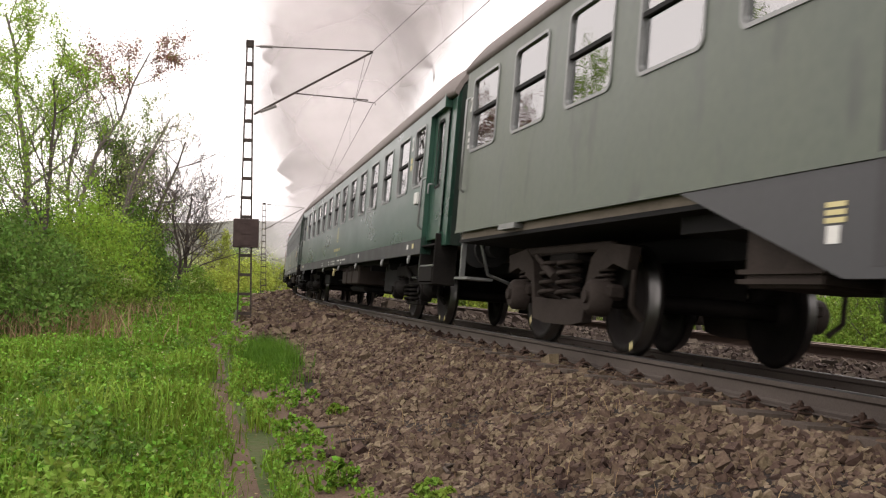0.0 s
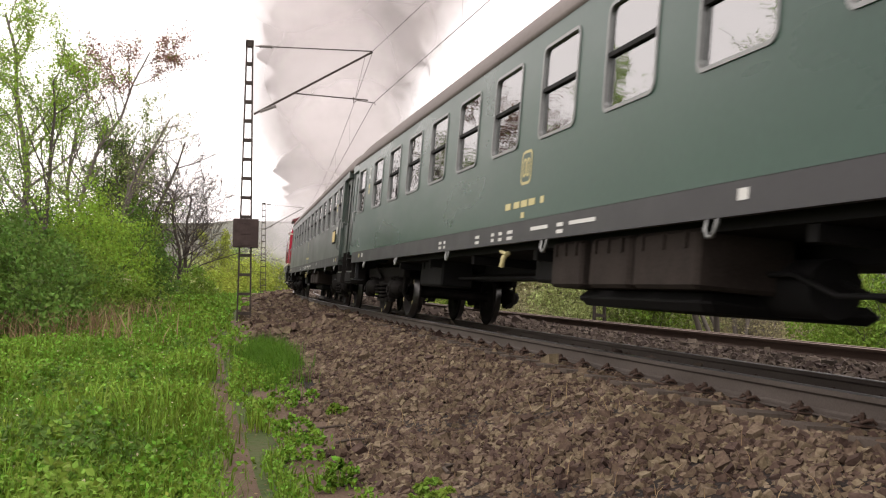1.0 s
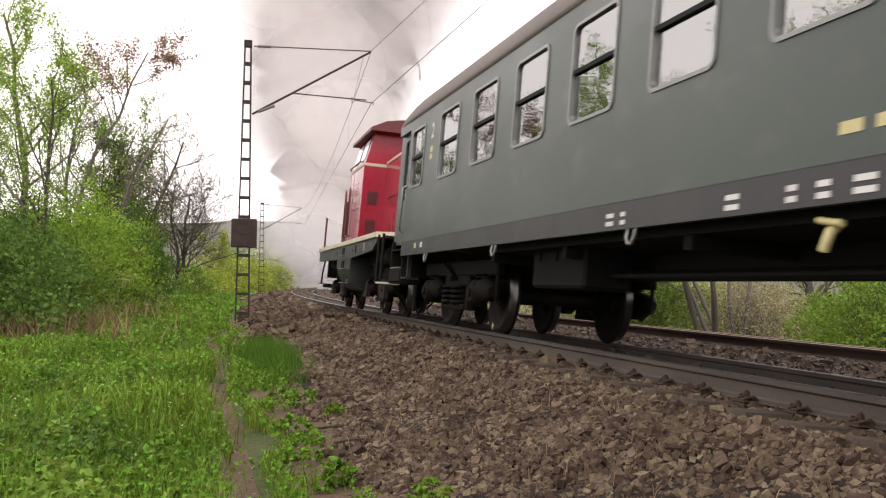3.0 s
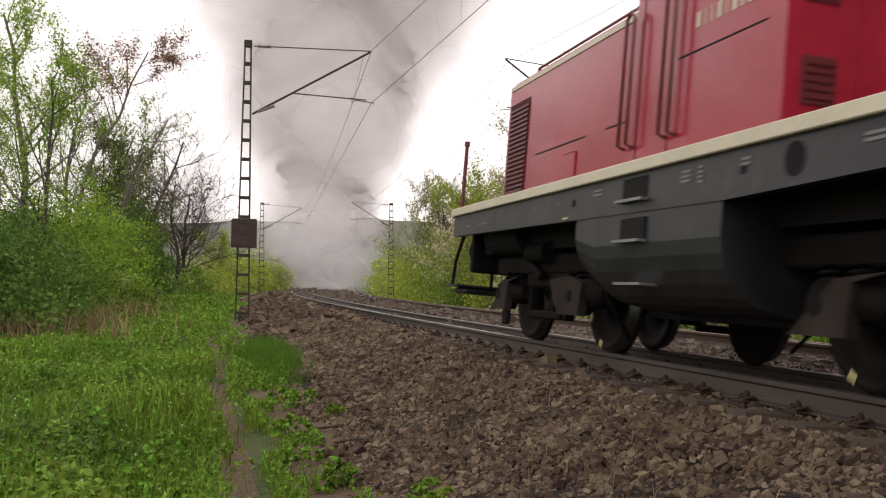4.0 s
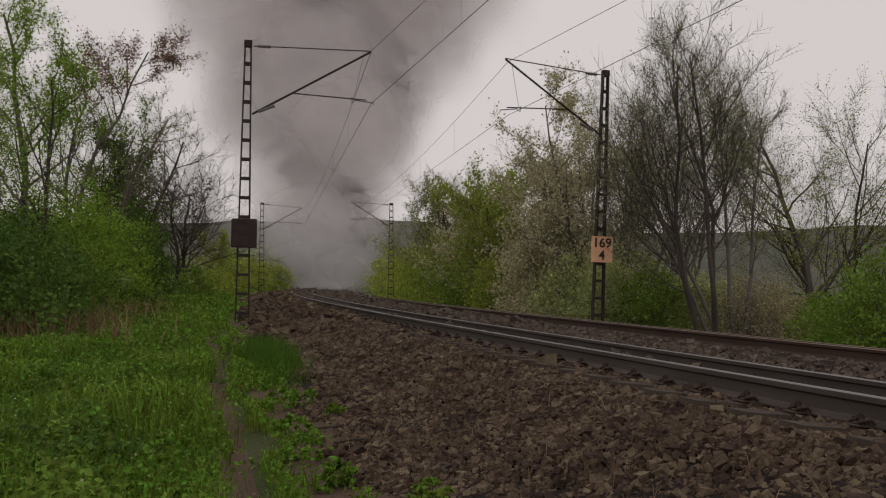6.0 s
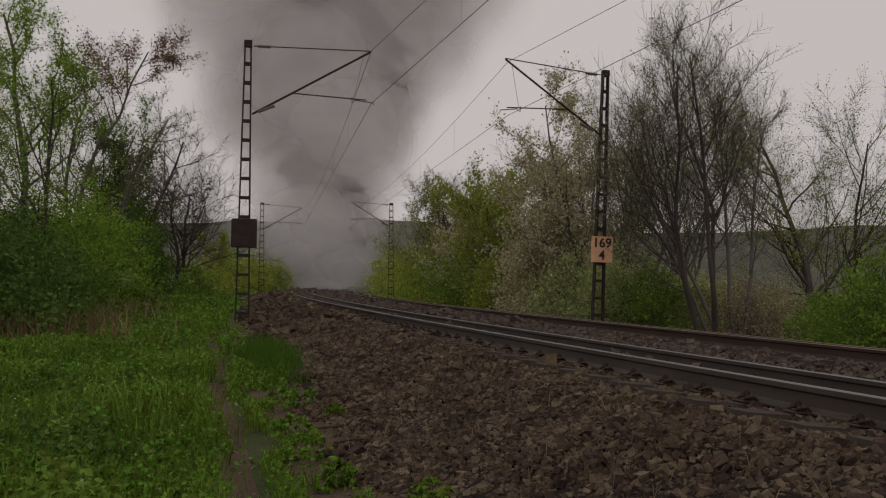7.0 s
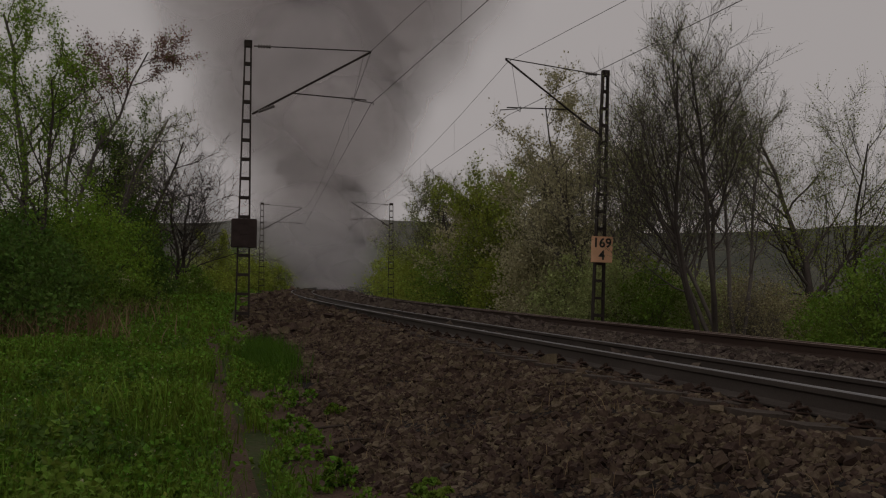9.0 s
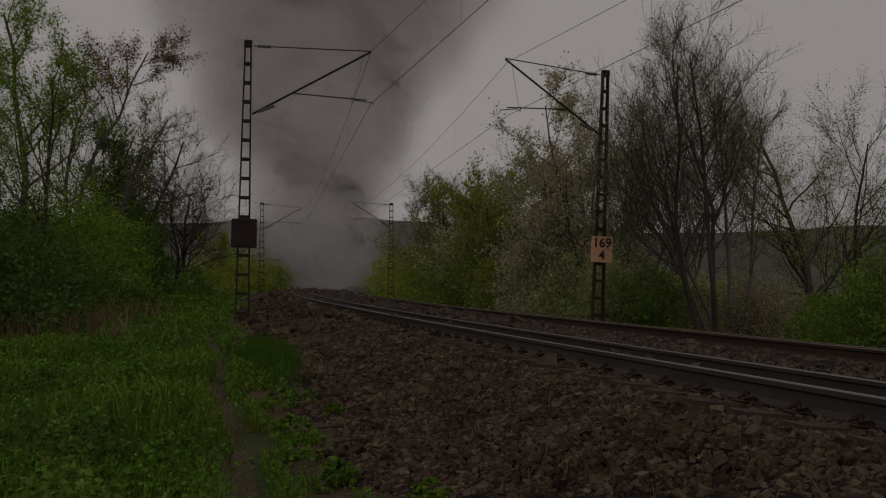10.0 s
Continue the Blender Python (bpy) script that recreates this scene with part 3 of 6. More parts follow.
M["roof"] = material("sooty_grey_roof", [(0.105, 0.088, 0.081), (0.165, 0.142, 0.131)], 0.75, scale=1.0, fine=20, bump=0.1, depth=0.004, streak=(1, 0.4, 1))
M["alu"] = material("dull_aluminium_frame", [(0.1540, 0.1595, 0.1540), (0.2310, 0.2310, 0.2255)], 0.4, metal=0.7, scale=6, fine=60, bump=0)
M["rubber"] = material("black_rubber", [(0.012, 0.012, 0.012), (0.024, 0.023, 0.022)], 0.7, scale=6, fine=60, bump=0.1, depth=0.002, spec=0.06)
# Grimy steel, deepened in colour by the shade under the vehicles.
M["bogie"] = material("grimy_shaded_bogie_steel", [(0.0054, 0.0048, 0.0042), (0.0132, 0.0114, 0.0102)], 0.8, metal=0.1, scale=4, fine=40, bump=0.4, depth=0.004, spec=0.06)
M["bogie_a"] = material("dusty_brown_bogie_steel", [(0.0198, 0.0154, 0.0132), (0.0380, 0.0308, 0.0264)], 0.8, metal=0.1, scale=4, fine=40, bump=0.4, depth=0.004, spec=0.06)
M["wheel"] = material("dark_wheel_steel", [(0.0090, 0.0078, 0.0078), (0.0210, 0.0180, 0.0162)], 0.65, metal=0.5, scale=5, fine=50, bump=0.2, depth=0.002, spec=0.06)
M["tread"] = material("bright_wheel_tread", [(0.0875, 0.0840, 0.0805), (0.1260, 0.1225, 0.1190)], 0.35, metal=1.0, scale=5, fine=50, bump=0)
M["inside"] = material("beige_coach_interior", [(0.100, 0.085, 0.065), (0.160, 0.135, 0.105)], 0.7, scale=3, fine=30, bump=0.1)
M["curtain"] = material("orange_brown_curtain", [(0.30, 0.14, 0.07), (0.42, 0.22, 0.12)], 0.9, scale=3, fine=30, bump=0.1)
M["yellow"] = material("yellow_marking_paint", [(0.40, 0.345, 0.15), (0.48, 0.42, 0.21)], 0.5, scale=6, fine=50, bump=0)
M["white"] = material("white_marking_paint", [(0.465, 0.458, 0.427), (0.570, 0.562, 0.532)], 0.5, scale=6, fine=50, bump=0)
M["dim"] = material("worn_grey_lettering", [(0.10, 0.10, 0.10), (0.15, 0.15, 0.148)], 0.6, scale=6, fine=50, bump=0)
M["board"] = material("pale_yellow_board", [(0.55, 0.41, 0.16), (0.64, 0.50, 0.22)], 0.5, scale=4, fine=40, bump=0.02)
M["red"] = material("crimson_locomotive_paint", [(0.235, 0.010, 0.024), (0.30, 0.018, 0.036)], 0.22, scale=0.9, fine=12, bump=0.03, depth=0.003, streak=(1, 0.5, 1), coat=0.1, spec=0.32)
M["red_dark"] = material("dirty_dark_red_paint", [(0.072, 0.011, 0.013), (0.114, 0.018, 0.021)], 0.5, scale=2, fine=20, bump=0.1, depth=0.003)
# Red darkened by the shade between the grille slats, put into the colour.
M["red_shadow"] = material("shaded_red_grille", [(0.030, 0.006, 0.008), (0.05, 0.010, 0.012)], 0.7, scale=3, fine=30, bump=0.05)
M["cream"] = material("cream_stripe_paint", [(0.390, 0.352, 0.247), (0.495, 0.458, 0.338)], 0.45, scale=2, fine=20, bump=0.03)
M["frame_grey"] = material("dark_grey_frame_paint", [(0.0095, 0.0098, 0.0108), (0.018, 0.0185, 0.020)], 0.42, scale=2, fine=20, bump=0.06, depth=0.003, spec=0.3, spot_color=(0.026, 0.025, 0.025))
M["lamp_glass"] = material("pale_lamp_glass", [(0.45, 0.47, 0.50), (0.6, 0.62, 0.65)], 0.1, scale=4, fine=30, bump=0)


def glass_material():
    m = bpy.data.materials.new("window_glass")
    m.use_nodes = True
    n, l = m.node_tree.nodes, m.node_tree.links
    n.remove(n["Principled BSDF"])
    tr, gl, fr, mx = n.new("ShaderNodeBsdfTransparent"), n.new("ShaderNodeBsdfGlossy"), n.new("ShaderNodeFresnel"), n.new("ShaderNodeMixShader")
    tr.inputs["Color"].default_value = (0.62, 0.66, 0.65, 1)
    gl.inputs["Roughness"].default_value = 0.015
    fr.inputs["IOR"].default_value = 4.2
    co, no, bp = n.new("ShaderNodeTexCoord"), n.new("ShaderNodeTexNoise"), n.new("ShaderNodeBump")
    no.inputs["Scale"].default_value = 1.4
    bp.inputs["Strength"].default_value, bp.inputs["Distance"].default_value = 0.08, 0.05
    l.new(co.outputs["Object"], no.inputs["Vector"])
    l.new(no.outputs["Fac"], bp.inputs["Height"])
    l.new(bp.outputs[0], gl.inputs["Normal"])
    l.new(fr.outputs[0], mx.inputs[0])
    l.new(tr.outputs[0], mx.inputs[1])
    l.new(gl.outputs[0], mx.inputs[2])
    l.new(mx.outputs[0], n["Material Output"].inputs["Surface"])
    return m


M["glass"] = glass_material()


def rounded(y0, y1, z0, z1, r, n=5):
    pts = []
    for cy, cz, a0 in ((y1 - r, z1 - r, 0), (y0 + r, z1 - r, 90), (y0 + r, z0 + r, 180), (y1 - r, z0 + r, 270)):
        for k in range(n):
            a = radians(a0 + 90 * k / (n - 1))
            pts.append((cy + r * cos(a), cz + r * sin(a)))
    return pts


def square_loop(y0, y1, z0, z1, n=5):
    pts = []
    for cy, cz in ((y1, z1), (y0, z1), (y0, z0), (y1, z0)):
        pts += [(cy, cz)] * n
    return pts


def ring(sh, outer, inner, x, mat=0):
    """Faces between two loops in the plane x."""
    k = len(outer)
    for i in range(k):
        j = (i + 1) % k
        q = [outer[i], outer[j], inner[j], inner[i]]
        q = [p for a, p in enumerate(q) if a == 0 or p != q[a - 1]]
        if len(q) >= 3 and q[0] != q[-1]:
            sh.add([(x, y, z) for y, z in q], [tuple(range(len(q)))], False, mat)


def wall(sh, loop, x0, x1, mat=0):
    k = len(loop)
    for i in range(k):
        j = (i + 1) % k
        if loop[i] != loop[j]:
            sh.add([(x0, *loop[i]), (x0, *loop[j]), (x1, *loop[j]), (x1, *loop[i])], [(0, 1, 2, 3)], False, mat)


def side_wall(sh, s, x, y0, y1, z0, z1, holes, thick=0.06):
    """A side of the body at s * x, with rounded window openings through it."""
    ys = sorted({y0, y1, *[h for w in holes for h in w[:2]]})
    X, XI = s * x, s * (x - thick)
    for a, b in zip(ys, ys[1:]):
        hole = next((h for h in holes if h[0] <= a + 1e-6 and h[1] >= b - 1e-6), None)
        bands = [(z0, z1)] if hole is None else [(z0, hole[2]), (hole[3], z1)]
        for c, d in bands:
            for xx in (X, XI):
                sh.add([(xx, a, c), (xx, b, c), (xx, b, d), (xx, a, d)], [(0, 1, 2, 3)])
        if hole:
            inner = rounded(*hole, 0.085)
            for xx in (X, XI):
                ring(sh, square_loop(*hole), inner, xx)
            wall(sh, inner, X, XI)


def build_window(parent, s, x, y0, y1, z0, z1, split, curtain=False):
    """A coach window: a thin metal frame, a dark bar, and two panes."""
    fr = Shape()
    o, i = rounded(y0 - 0.012, y1 + 0.012, z0 - 0.012, z1 + 0.012, 0.095), rounded(y0 + 0.020, y1 - 0.020, z0 + 0.020, z1 - 0.020, 0.072)
    X = s * (x + 0.012)
    ring(fr, o, i, X)
    wall(fr, o, X, s * (x - 0.01))
    wall(fr, i, X, s * (x - 0.045))
    ob = part("window", fr, M["alu"], parent)
    px = s * (x - 0.03)
    for lo, hi, dx in ((split, z1 - 0.02, 0.012), (z0 + 0.02, split, 0)) if split else ((z0 + 0.02, z1 - 0.02, 0),):
        xx = px + s * dx
        part("pane", Shape().box(min(xx, xx - s * 0.006), max(xx, xx - s * 0.006), y0 + 0.02, y1 - 0.02, lo, hi), M["glass"], ob).visible_shadow = False
    if split:
        part("window_bar", Shape().box(min(s * (x - 0.045), s * x), max(s * (x - 0.045), s * x), y0 + 0.02, y1 - 0.02, split - 0.02, split + 0.02), M["rubber"], ob)
    if curtain:
        part("curtain", Shape().box(min(s * (x - 0.11), s * (x - 0.08)), max(s * (x - 0.11), s * (x - 0.08)), y0 + 0.02, y1 - 0.3, z0, z1), M["curtain"], ob)
    return ob


def wheel_mesh(s):
    sh = Shape()
    c = s * 0.7525
    prof = [(c + s * 0.065, 0.0), (c + s * 0.065, 0.13), (c + s * 0.02, 0.15), (c - s * 0.005, 0.37), (c + s * 0.062, 0.395), (c + s * 0.066, 0.462), (c - s * 0.03, 0.475), (c - s * 0.045, 0.503), (c - s * 0.066, 0.49),
            (c - s * 0.066, 0.395), (c - s * 0.02, 0.36), (c - s * 0.01, 0.15), (c - s * 0.07, 0.13), (c - s * 0.07, 0.0)]
    n = 36
    v = [(x, 1.021 * r * cos(2 * pi * k / n), 1.021 * r * sin(2 * pi * k / n)) for x, r in prof for k in range(n)]
    f = [(i * n + k, i * n + (k + 1) % n, (i + 1) * n + (k + 1) % n, (i + 1) * n + k) for i in range(len(prof) - 1) for k in range(n)]
    sh.add(v, f, True)
    # bright running surface, and small yellow marks on the tyre
    sh.m = [1 if q // n == 5 else 2 if q // n == 4 and q % n in (2, 7, 20) else 0 for q in range(len(f))]
    return sh.mesh("wheel", [M["wheel"], M["tread"], M["yellow"]])


AXLE = Shape().tube([(-1.0, 0, 0), (1.0, 0, 0)], 0.085, 12).mesh("wheelset", M["wheel"])
WHEEL_PAIR = [wheel_mesh(-1), wheel_mesh(1)]


def spring_shape(x, y, z0, z1, r=0.10, wire=0.019, turns=4):
    pts = []
    n = turns * 10
    for k in range(n + 1):
        a = 2 * pi * k / 10
        pts.append((x + r * cos(a), y + r * sin(a), z0 + (z1 - z0) * k / n))
    return Shape().tube(pts, wire, 5)


def build_bogie(coach, yc, base, mat, style):
    bogie = part("bogie", Shape().box(-0.95, 0.95, yc - 0.22, yc + 0.22, 0.48, 0.86, bevel=0.04).box(-1.05, 1.05, yc - 0.35, yc + 0.35, 0.80, 0.92, bevel=0.03), M["bogie"], coach)
    hb = base / 2
    for s in (-1, 1):
        X = s * 1.0
        fr = Shape()
        if style == "plate":
            # pressed side frame that dips between the axle boxes
            out = [(-hb - 0.55, 0.92), (-hb - 0.50, 0.72), (-hb - 0.2, 0.78), (-hb + 0.28, 0.62), (-hb + 0.42, 0.24), (-0.35, 0.20), (0.35, 0.20), (hb - 0.42, 0.24), (hb - 0.28, 0.62), (hb + 0.2, 0.78), (hb + 0.50, 0.72), (hb + 0.55, 0.92),
                   (hb - 0.05, 0.98), (hb - 0.30, 0.84), (hb - 0.44, 0.46), (0, 0.44), (-hb + 0.44, 0.46), (-hb + 0.30, 0.84), (-hb + 0.05, 0.98)]
            v = [(X + s * d, yc + y, z) for d in (-0.04, 0.06) for y, z in out]
            k = len(out)
            half = k - 7
            fr.add(v, [(i, (i + 1) % k, k + (i + 1) % k, k + i) for i in range(k)])
            pairs = [(0, 18), (1, 18), (2, 17), (3, 17), (4, 16), (5, 16), (6, 15), (7, 14), (8, 13), (9, 13), (10, 12), (11, 12)]
            for off in (0, k):
                for (i0, j0), (i1, j1) in zip(pairs, pairs[1:]):
                    q = [i0, i1, j1] if j0 == j1 else [i0, i1, j1, j0]
                    fr.add([v[off + t] for t in q], [tuple(range(len(q)))])
            fr.box(X - 0.05, X + 0.05, yc - hb - 0.1, yc + hb + 0.1, 0.90, 0.99, bevel=0.02)
        else:
            fr.box(X - 0.06, X + 0.06, yc - hb - 0.62, yc + hb + 0.62, 0.70, 0.90, bevel=0.02)
            fr.box(X - 0.05, X + 0.05, yc - 0.62, yc + 0.62, 0.56, 0.72, bevel=0.02)
            fr.box(X - 0.08, X + 0.10, yc - 0.50, yc + 0.50, 0.24, 0.32, bevel=0.015)
            for y in (-0.52, 0.52):
                fr.box(X - 0.04, X + 0.06, yc + y - 0.05, yc + y + 0.05, 0.24, 0.72, bevel=0.01)
        part("side_frame", fr, mat, bogie)
        for e in (-1, 1):
            ya = yc + e * hb
            bx = Shape()
            bx.tube([(X + s * 0.02, ya, 0.475), (X + s * 0.16, ya, 0.475), (X + s * 0.20, ya, 0.475)], [0.17, 0.165, 0.12], 14)
            bx.tube([(X + s * 0.20, ya, 0.475), (X + s * 0.23, ya, 0.475)], 0.06, 8)
            bx.box(X - 0.08, X + 0.10, ya - 0.19, ya + 0.19, 0.46, 0.60, bevel=0.03)
            if style != "plate":
                bx.tube([(X + s * 0.05, ya - 0.18, 0.52), (X + s * 0.05, ya - 0.42, 0.50), (X + s * 0.05, ya - 0.52, 0.50)], [0.15, 0.13, 0.07], 12)
            part("axle_box", bx, mat, bogie)
            for d in (-0.14, 0.14) if style != "plate" else (0,):
                part("axle_spring", spring_shape(X + s * 0.02, ya + d, 0.60, 0.74, 0.07, 0.016, 3), mat, bogie)
        for d in (-0.24, 0.24) if style != "guided" else ():
            part("coil_spring", spring_shape(X + s * 0.04, yc + d, 0.30 if style != "plate" else 0.46, 0.58 if style != "plate" else 0.84, 0.12, 0.024, 4), mat, bogie)
        dm = Shape().tube([(X + s * 0.12, yc - 0.05, 0.66), (X + s * 0.12, yc + 0.28, 0.78)], 0.045, 8).tube([(X + s * 0.12, yc + 0.28, 0.78), (X + s * 0.12, yc + 0.52, 0.88)], 0.03, 8)
        part("damper", dm, mat, bogie)
        lever = Shape().tube([(X + s * 0.02, yc - hb - 0.58, 0.72), (X + s * 0.02, yc - hb - 0.56, 0.42), (X - s * 0.1, yc - hb - 0.52, 0.3)], 0.028, 6)
        part("brake_lever", lever, mat, bogie)
    for e in (-1, 1):
        w = part("wheelset", AXLE, None, coach, at=pose(0, yc + e * hb, 0.475, 37 * e + 11 * yc))
        for me in WHEEL_PAIR:
            part("wheel", me, None, w)
        WHEELS.append(w)


def bars(parent, s, x, y, z, width, height, mat, name="marking", n=1, gap=0.03):
    """Lines of writing as plain bars on a side."""
    for k in range(n):
        zz = z - k * (height + gap)
        a, b = sorted((s * (x + 0.001), s * (x + 0.005)))
        part(name, Shape().box(a, b, y - width / 2, y + width / 2, zz - height / 2, zz + height / 2), mat, parent)


def build_coach(name, label, centre, paint, markings):
    c = thing(name, label, "railway coach", group="coaches of the train")
    L, X = 12.75, 1.4125
    starts = [-9.9 + 1.68 * k for k in range(12)]
    holes = [(y, y + 1.0, 2.03, 2.96) for y in starts]
    holes = [(-11.2, -10.38, 2.05, 2.96)] + holes + [(10.55, 11.40, 2.05, 2.96)]
    for s in (-1, 1):
        body = Shape()
        side_wall(body, s, X, -11.50, 11.62, 1.23, 3.20, holes)
        for e, y0, y1 in ((-1, -12.42, -11.50), (1, 11.62, 12.45)):
            # door jambs
            yj = y0 if e < 0 else y1
            yo = e * L
            a, b = sorted((yj, yo))
            lo, hi = sorted((s * (X - 0.16), s * (X - 0.10)))
            body.box(lo, hi, a, b, 1.10, 3.20)
            j = y1 if e < 0 else y0
            body.add([(s * X, j, 1.0), (s * (X - 0.16), j, 1.0), (s * (X - 0.16), j, 3.2), (s * X, j, 3.2)], [(0, 1, 2, 3)])
            body.box(min(s * X, s * (X - 0.16)), max(s * X, s * (X - 0.16)), y0, y1, 3.02, 3.20)
        part("side_wall", body, paint, c)
    for e in (-1, 1):
        body = Shape()
        for a, b in ((-1.30, -0.45), (0.45, 1.30)):
            body.box(a, b, min(e * L, e * (L - 0.06)), max(e * L, e * (L - 0.06)), 1.1, 3.3)
        body.box(-0.45, 0.45, min(e * L, e * (L - 0.06)), max(e * L, e * (L - 0.06)), 3.05, 3.75)
        part("end_wall", body, M["end"], c)
    floor_ = Shape().box(-1.2, 1.2, -11.4, 11.4, 1.13, 1.24)
    for k in range(13):
        y = -10.2 + 1.68 * k
        floor_.box(0.35, 1.34, y - 0.025, y + 0.025, 1.24, 2.05)
    part("compartment_interior", floor_, M["inside"], c)
    for s in (-1, 1):
        sole = Shape()
        sole.box(min(s * (X + 0.004), s * (X - 0.05)), max(s * (X + 0.004), s * (X - 0.05)), -11.50, 11.62, 1.0, 1.23)
        part("solebar", sole, M["skirt"], c, "dark grey band along the foot of the side")
        part("lower_moulding", Shape().box(min(s * (X + 0.007), s * (X)), max(s * (X + 0.007), s * X), -11.50, 11.62, 1.222, 1.236), paint, c)
    arch = [(-X - 0.02, 3.17), (-X - 0.02, 3.21), (-1.36, 3.36), (-1.22, 3.56), (-0.95, 3.76), (-0.6, 3.90), (-0.25, 3.97), (0.25, 3.97), (0.6, 3.90), (0.95, 3.76), (1.22, 3.56), (1.36, 3.36), (X + 0.02, 3.21), (X + 0.02, 3.17)]
    inner = [(x * 0.96, z - 0.05) for x, z in reversed(arch)]
    rings = []
    for y, k in ((-L - 0.02, 0.90), (-L + 0.35, 0.97), (-L + 1.1, 1.0), (L - 1.1, 1.0), (L - 0.35, 0.97), (L + 0.02, 0.90)):
        rings.append(Matrix.Translation((0, y, 3.17 * (1 - k))) @ Matrix.Diagonal((1 - (1 - k) * 0.5, 1, k, 1)))
    roof = Shape().sweep(arch + inner, rings, shade=True)
    for k in range(9):
        y = -10 + 2.5 * k
        roof.box(-0.18, 0.18, y - 0.14, y + 0.14, 3.95, 4.03, bevel=0.03)
    part("roof", roof, M["roof"], c, "sooty grey arched roof")
    for s in (-1, 1):
        for i, h in enumerate(holes):
            build_window(c, s, X, *h, 2.52, curtain=(i == 0 and s < 0))
        for e, y0, y1 in ((-1, -12.42, -11.50), (1, 11.62, 12.45)):
            xd = X - 0.075
            d = Shape()
            side_wall(d, s, xd, y0 + 0.01, y1 - 0.01, 1.28, 3.02, [((y0 + y1) / 2 - 0.20, (y0 + y1) / 2 + 0.20, 1.95, 2.90)], 0.04)
            d.box(min(s * xd, s * (xd - 0.04)), max(s * xd, s * (xd - 0.04)), y0 + 0.01, y1 - 0.01, 1.20, 1.28)
            door = part("door", d, paint, c)
            build = rounded((y0 + y1) / 2 - 0.20, (y0 + y1) / 2 + 0.20, 1.95, 2.90, 0.085)
            fr = Shape()
            ring(fr, rounded((y0 + y1) / 2 - 0.22, (y0 + y1) / 2 + 0.22, 1.93, 2.92, 0.10), rounded((y0 + y1) / 2 - 0.18, (y0 + y1) / 2 + 0.18, 1.97, 2.88, 0.07), s * (xd + 0.008))
            part("door_window_frame", fr, M["rubber"], door)
            gx = s * (xd - 0.02)
            part("pane", Shape().box(min(gx, gx - s * 0.006), max(gx, gx - s * 0.006), (y0 + y1) / 2 - 0.2, (y0 + y1) / 2 + 0.2, 1.95, 2.90), M["glass"], door).visible_shadow = False
            inner_y = y1 + 0.03 if e < 0 else y0 - 0.03
            hr = Shape().tube([(s * X, inner_y, 1.36), (s * (X + 0.06), inner_y, 1.40), (s * (X + 0.06), inner_y, 2.08), (s * X, inner_y, 2.12)], 0.018, 6)
            part("handrail", hr, M["alu"], c)
            hy = y1 - 0.10 if e < 0 else y0 + 0.10
            hd = Shape().tube([(s * xd, hy, 2.02), (s * (xd + 0.05), hy, 2.02), (s * (xd + 0.05), hy - e * 0.02, 1.88)], 0.015, 6)
            part("door_handle", hd, M["alu"], door)
            lo, hi = sorted((s * (X - 0.34), s * (X - 0.02)))
            b2, b3 = sorted((s * (X - 0.34), s * (X - 0.30)))
            f2, f3 = sorted((s * (X - 0.025), s * (X - 0.005)))
            for q0, q1 in ((y0 - 0.04, y0), (y1, y1 + 0.04)):
                part("step_side", Shape().box(lo, hi, q0, q1, 0.56, 1.26, bevel=0.006), M["bogie"], c)
            for z in (0.56, 1.10):
                part("door_step", Shape().box(lo, hi, y0, y1, z, z + 0.022), M["bogie"], c)
            part("step_back", Shape().box(b2, b3, y0, y1, 0.582, 1.10), M["black"], c)
            part("step_front", Shape().box(f2, f3, y0, y1, 0.60, 0.80), M["bogie"], c)
            tr = Shape().box(lo, hi, y0, y1, 0.812, 0.832)
            part("step_tread", tr, M["alu"], c)
            # rod step beside the bogie
            yi = y1 + 0.30 if e < 0 else y0 - 0.30
            rod = Shape().box(min(s * (X - 0.12), s * (X - 0.06)), max(s * (X - 0.12), s * (X - 0.06)), yi - 0.03, yi + 0.03, 0.66, 1.02).box(min(s * (X - 0.22), s * X), max(s * (X - 0.22), s * X), yi - 0.18, yi + 0.18, 0.64, 0.665)
            part("shunter_step", rod, M["frame_grey"], c)
            # lashing eyes under the solebar
    for y in (-10.6, -7.9, -4.2, -0.9, 3.0, 6.6, 9.9):
        hook = Shape().tube([(-X + 0.02, y - 0.07, 1.03), (-X + 0.0, y - 0.07, 0.93), (-X + 0.0, y - 0.03, 0.88), (-X + 0.0, y + 0.03, 0.88), (-X + 0.0, y + 0.07, 0.93), (-X + 0.02, y + 0.07, 1.03)], 0.014, 6)
        part("lashing_eye", hook, M["alu"], c)
    for e in (-1, 1):
        gw = Shape()
        for k in range(3):
            y0 = e * (L + 0.02 + 0.07 * k)
            gw.box(-0.55, -0.40, min(y0, y0 + e * 0.06), max(y0, y0 + e * 0.06), 1.15, 3.35, bevel=0.02)
            gw.box(0.40, 0.55, min(y0, y0 + e * 0.06), max(y0, y0 + e * 0.06), 1.15, 3.35, bevel=0.02)
            gw.box(-0.40, 0.40, min(y0, y0 + e * 0.06), max(y0, y0 + e * 0.06), 3.18, 3.35, bevel=0.02)
        part("gangway", gw, M["rubber"], c, "black rubber gangway bellows")
        for x in (-0.875, 0.875):
            bf = Shape().tube([(x, e * 12.6, 1.05), (x, e * 12.85, 1.05)], 0.11, 10).tube([(x, e * 12.85, 1.05), (x, e * 12.92, 1.05)], 0.23, 16)
            part("buffer", bf, M["rubber"], c)
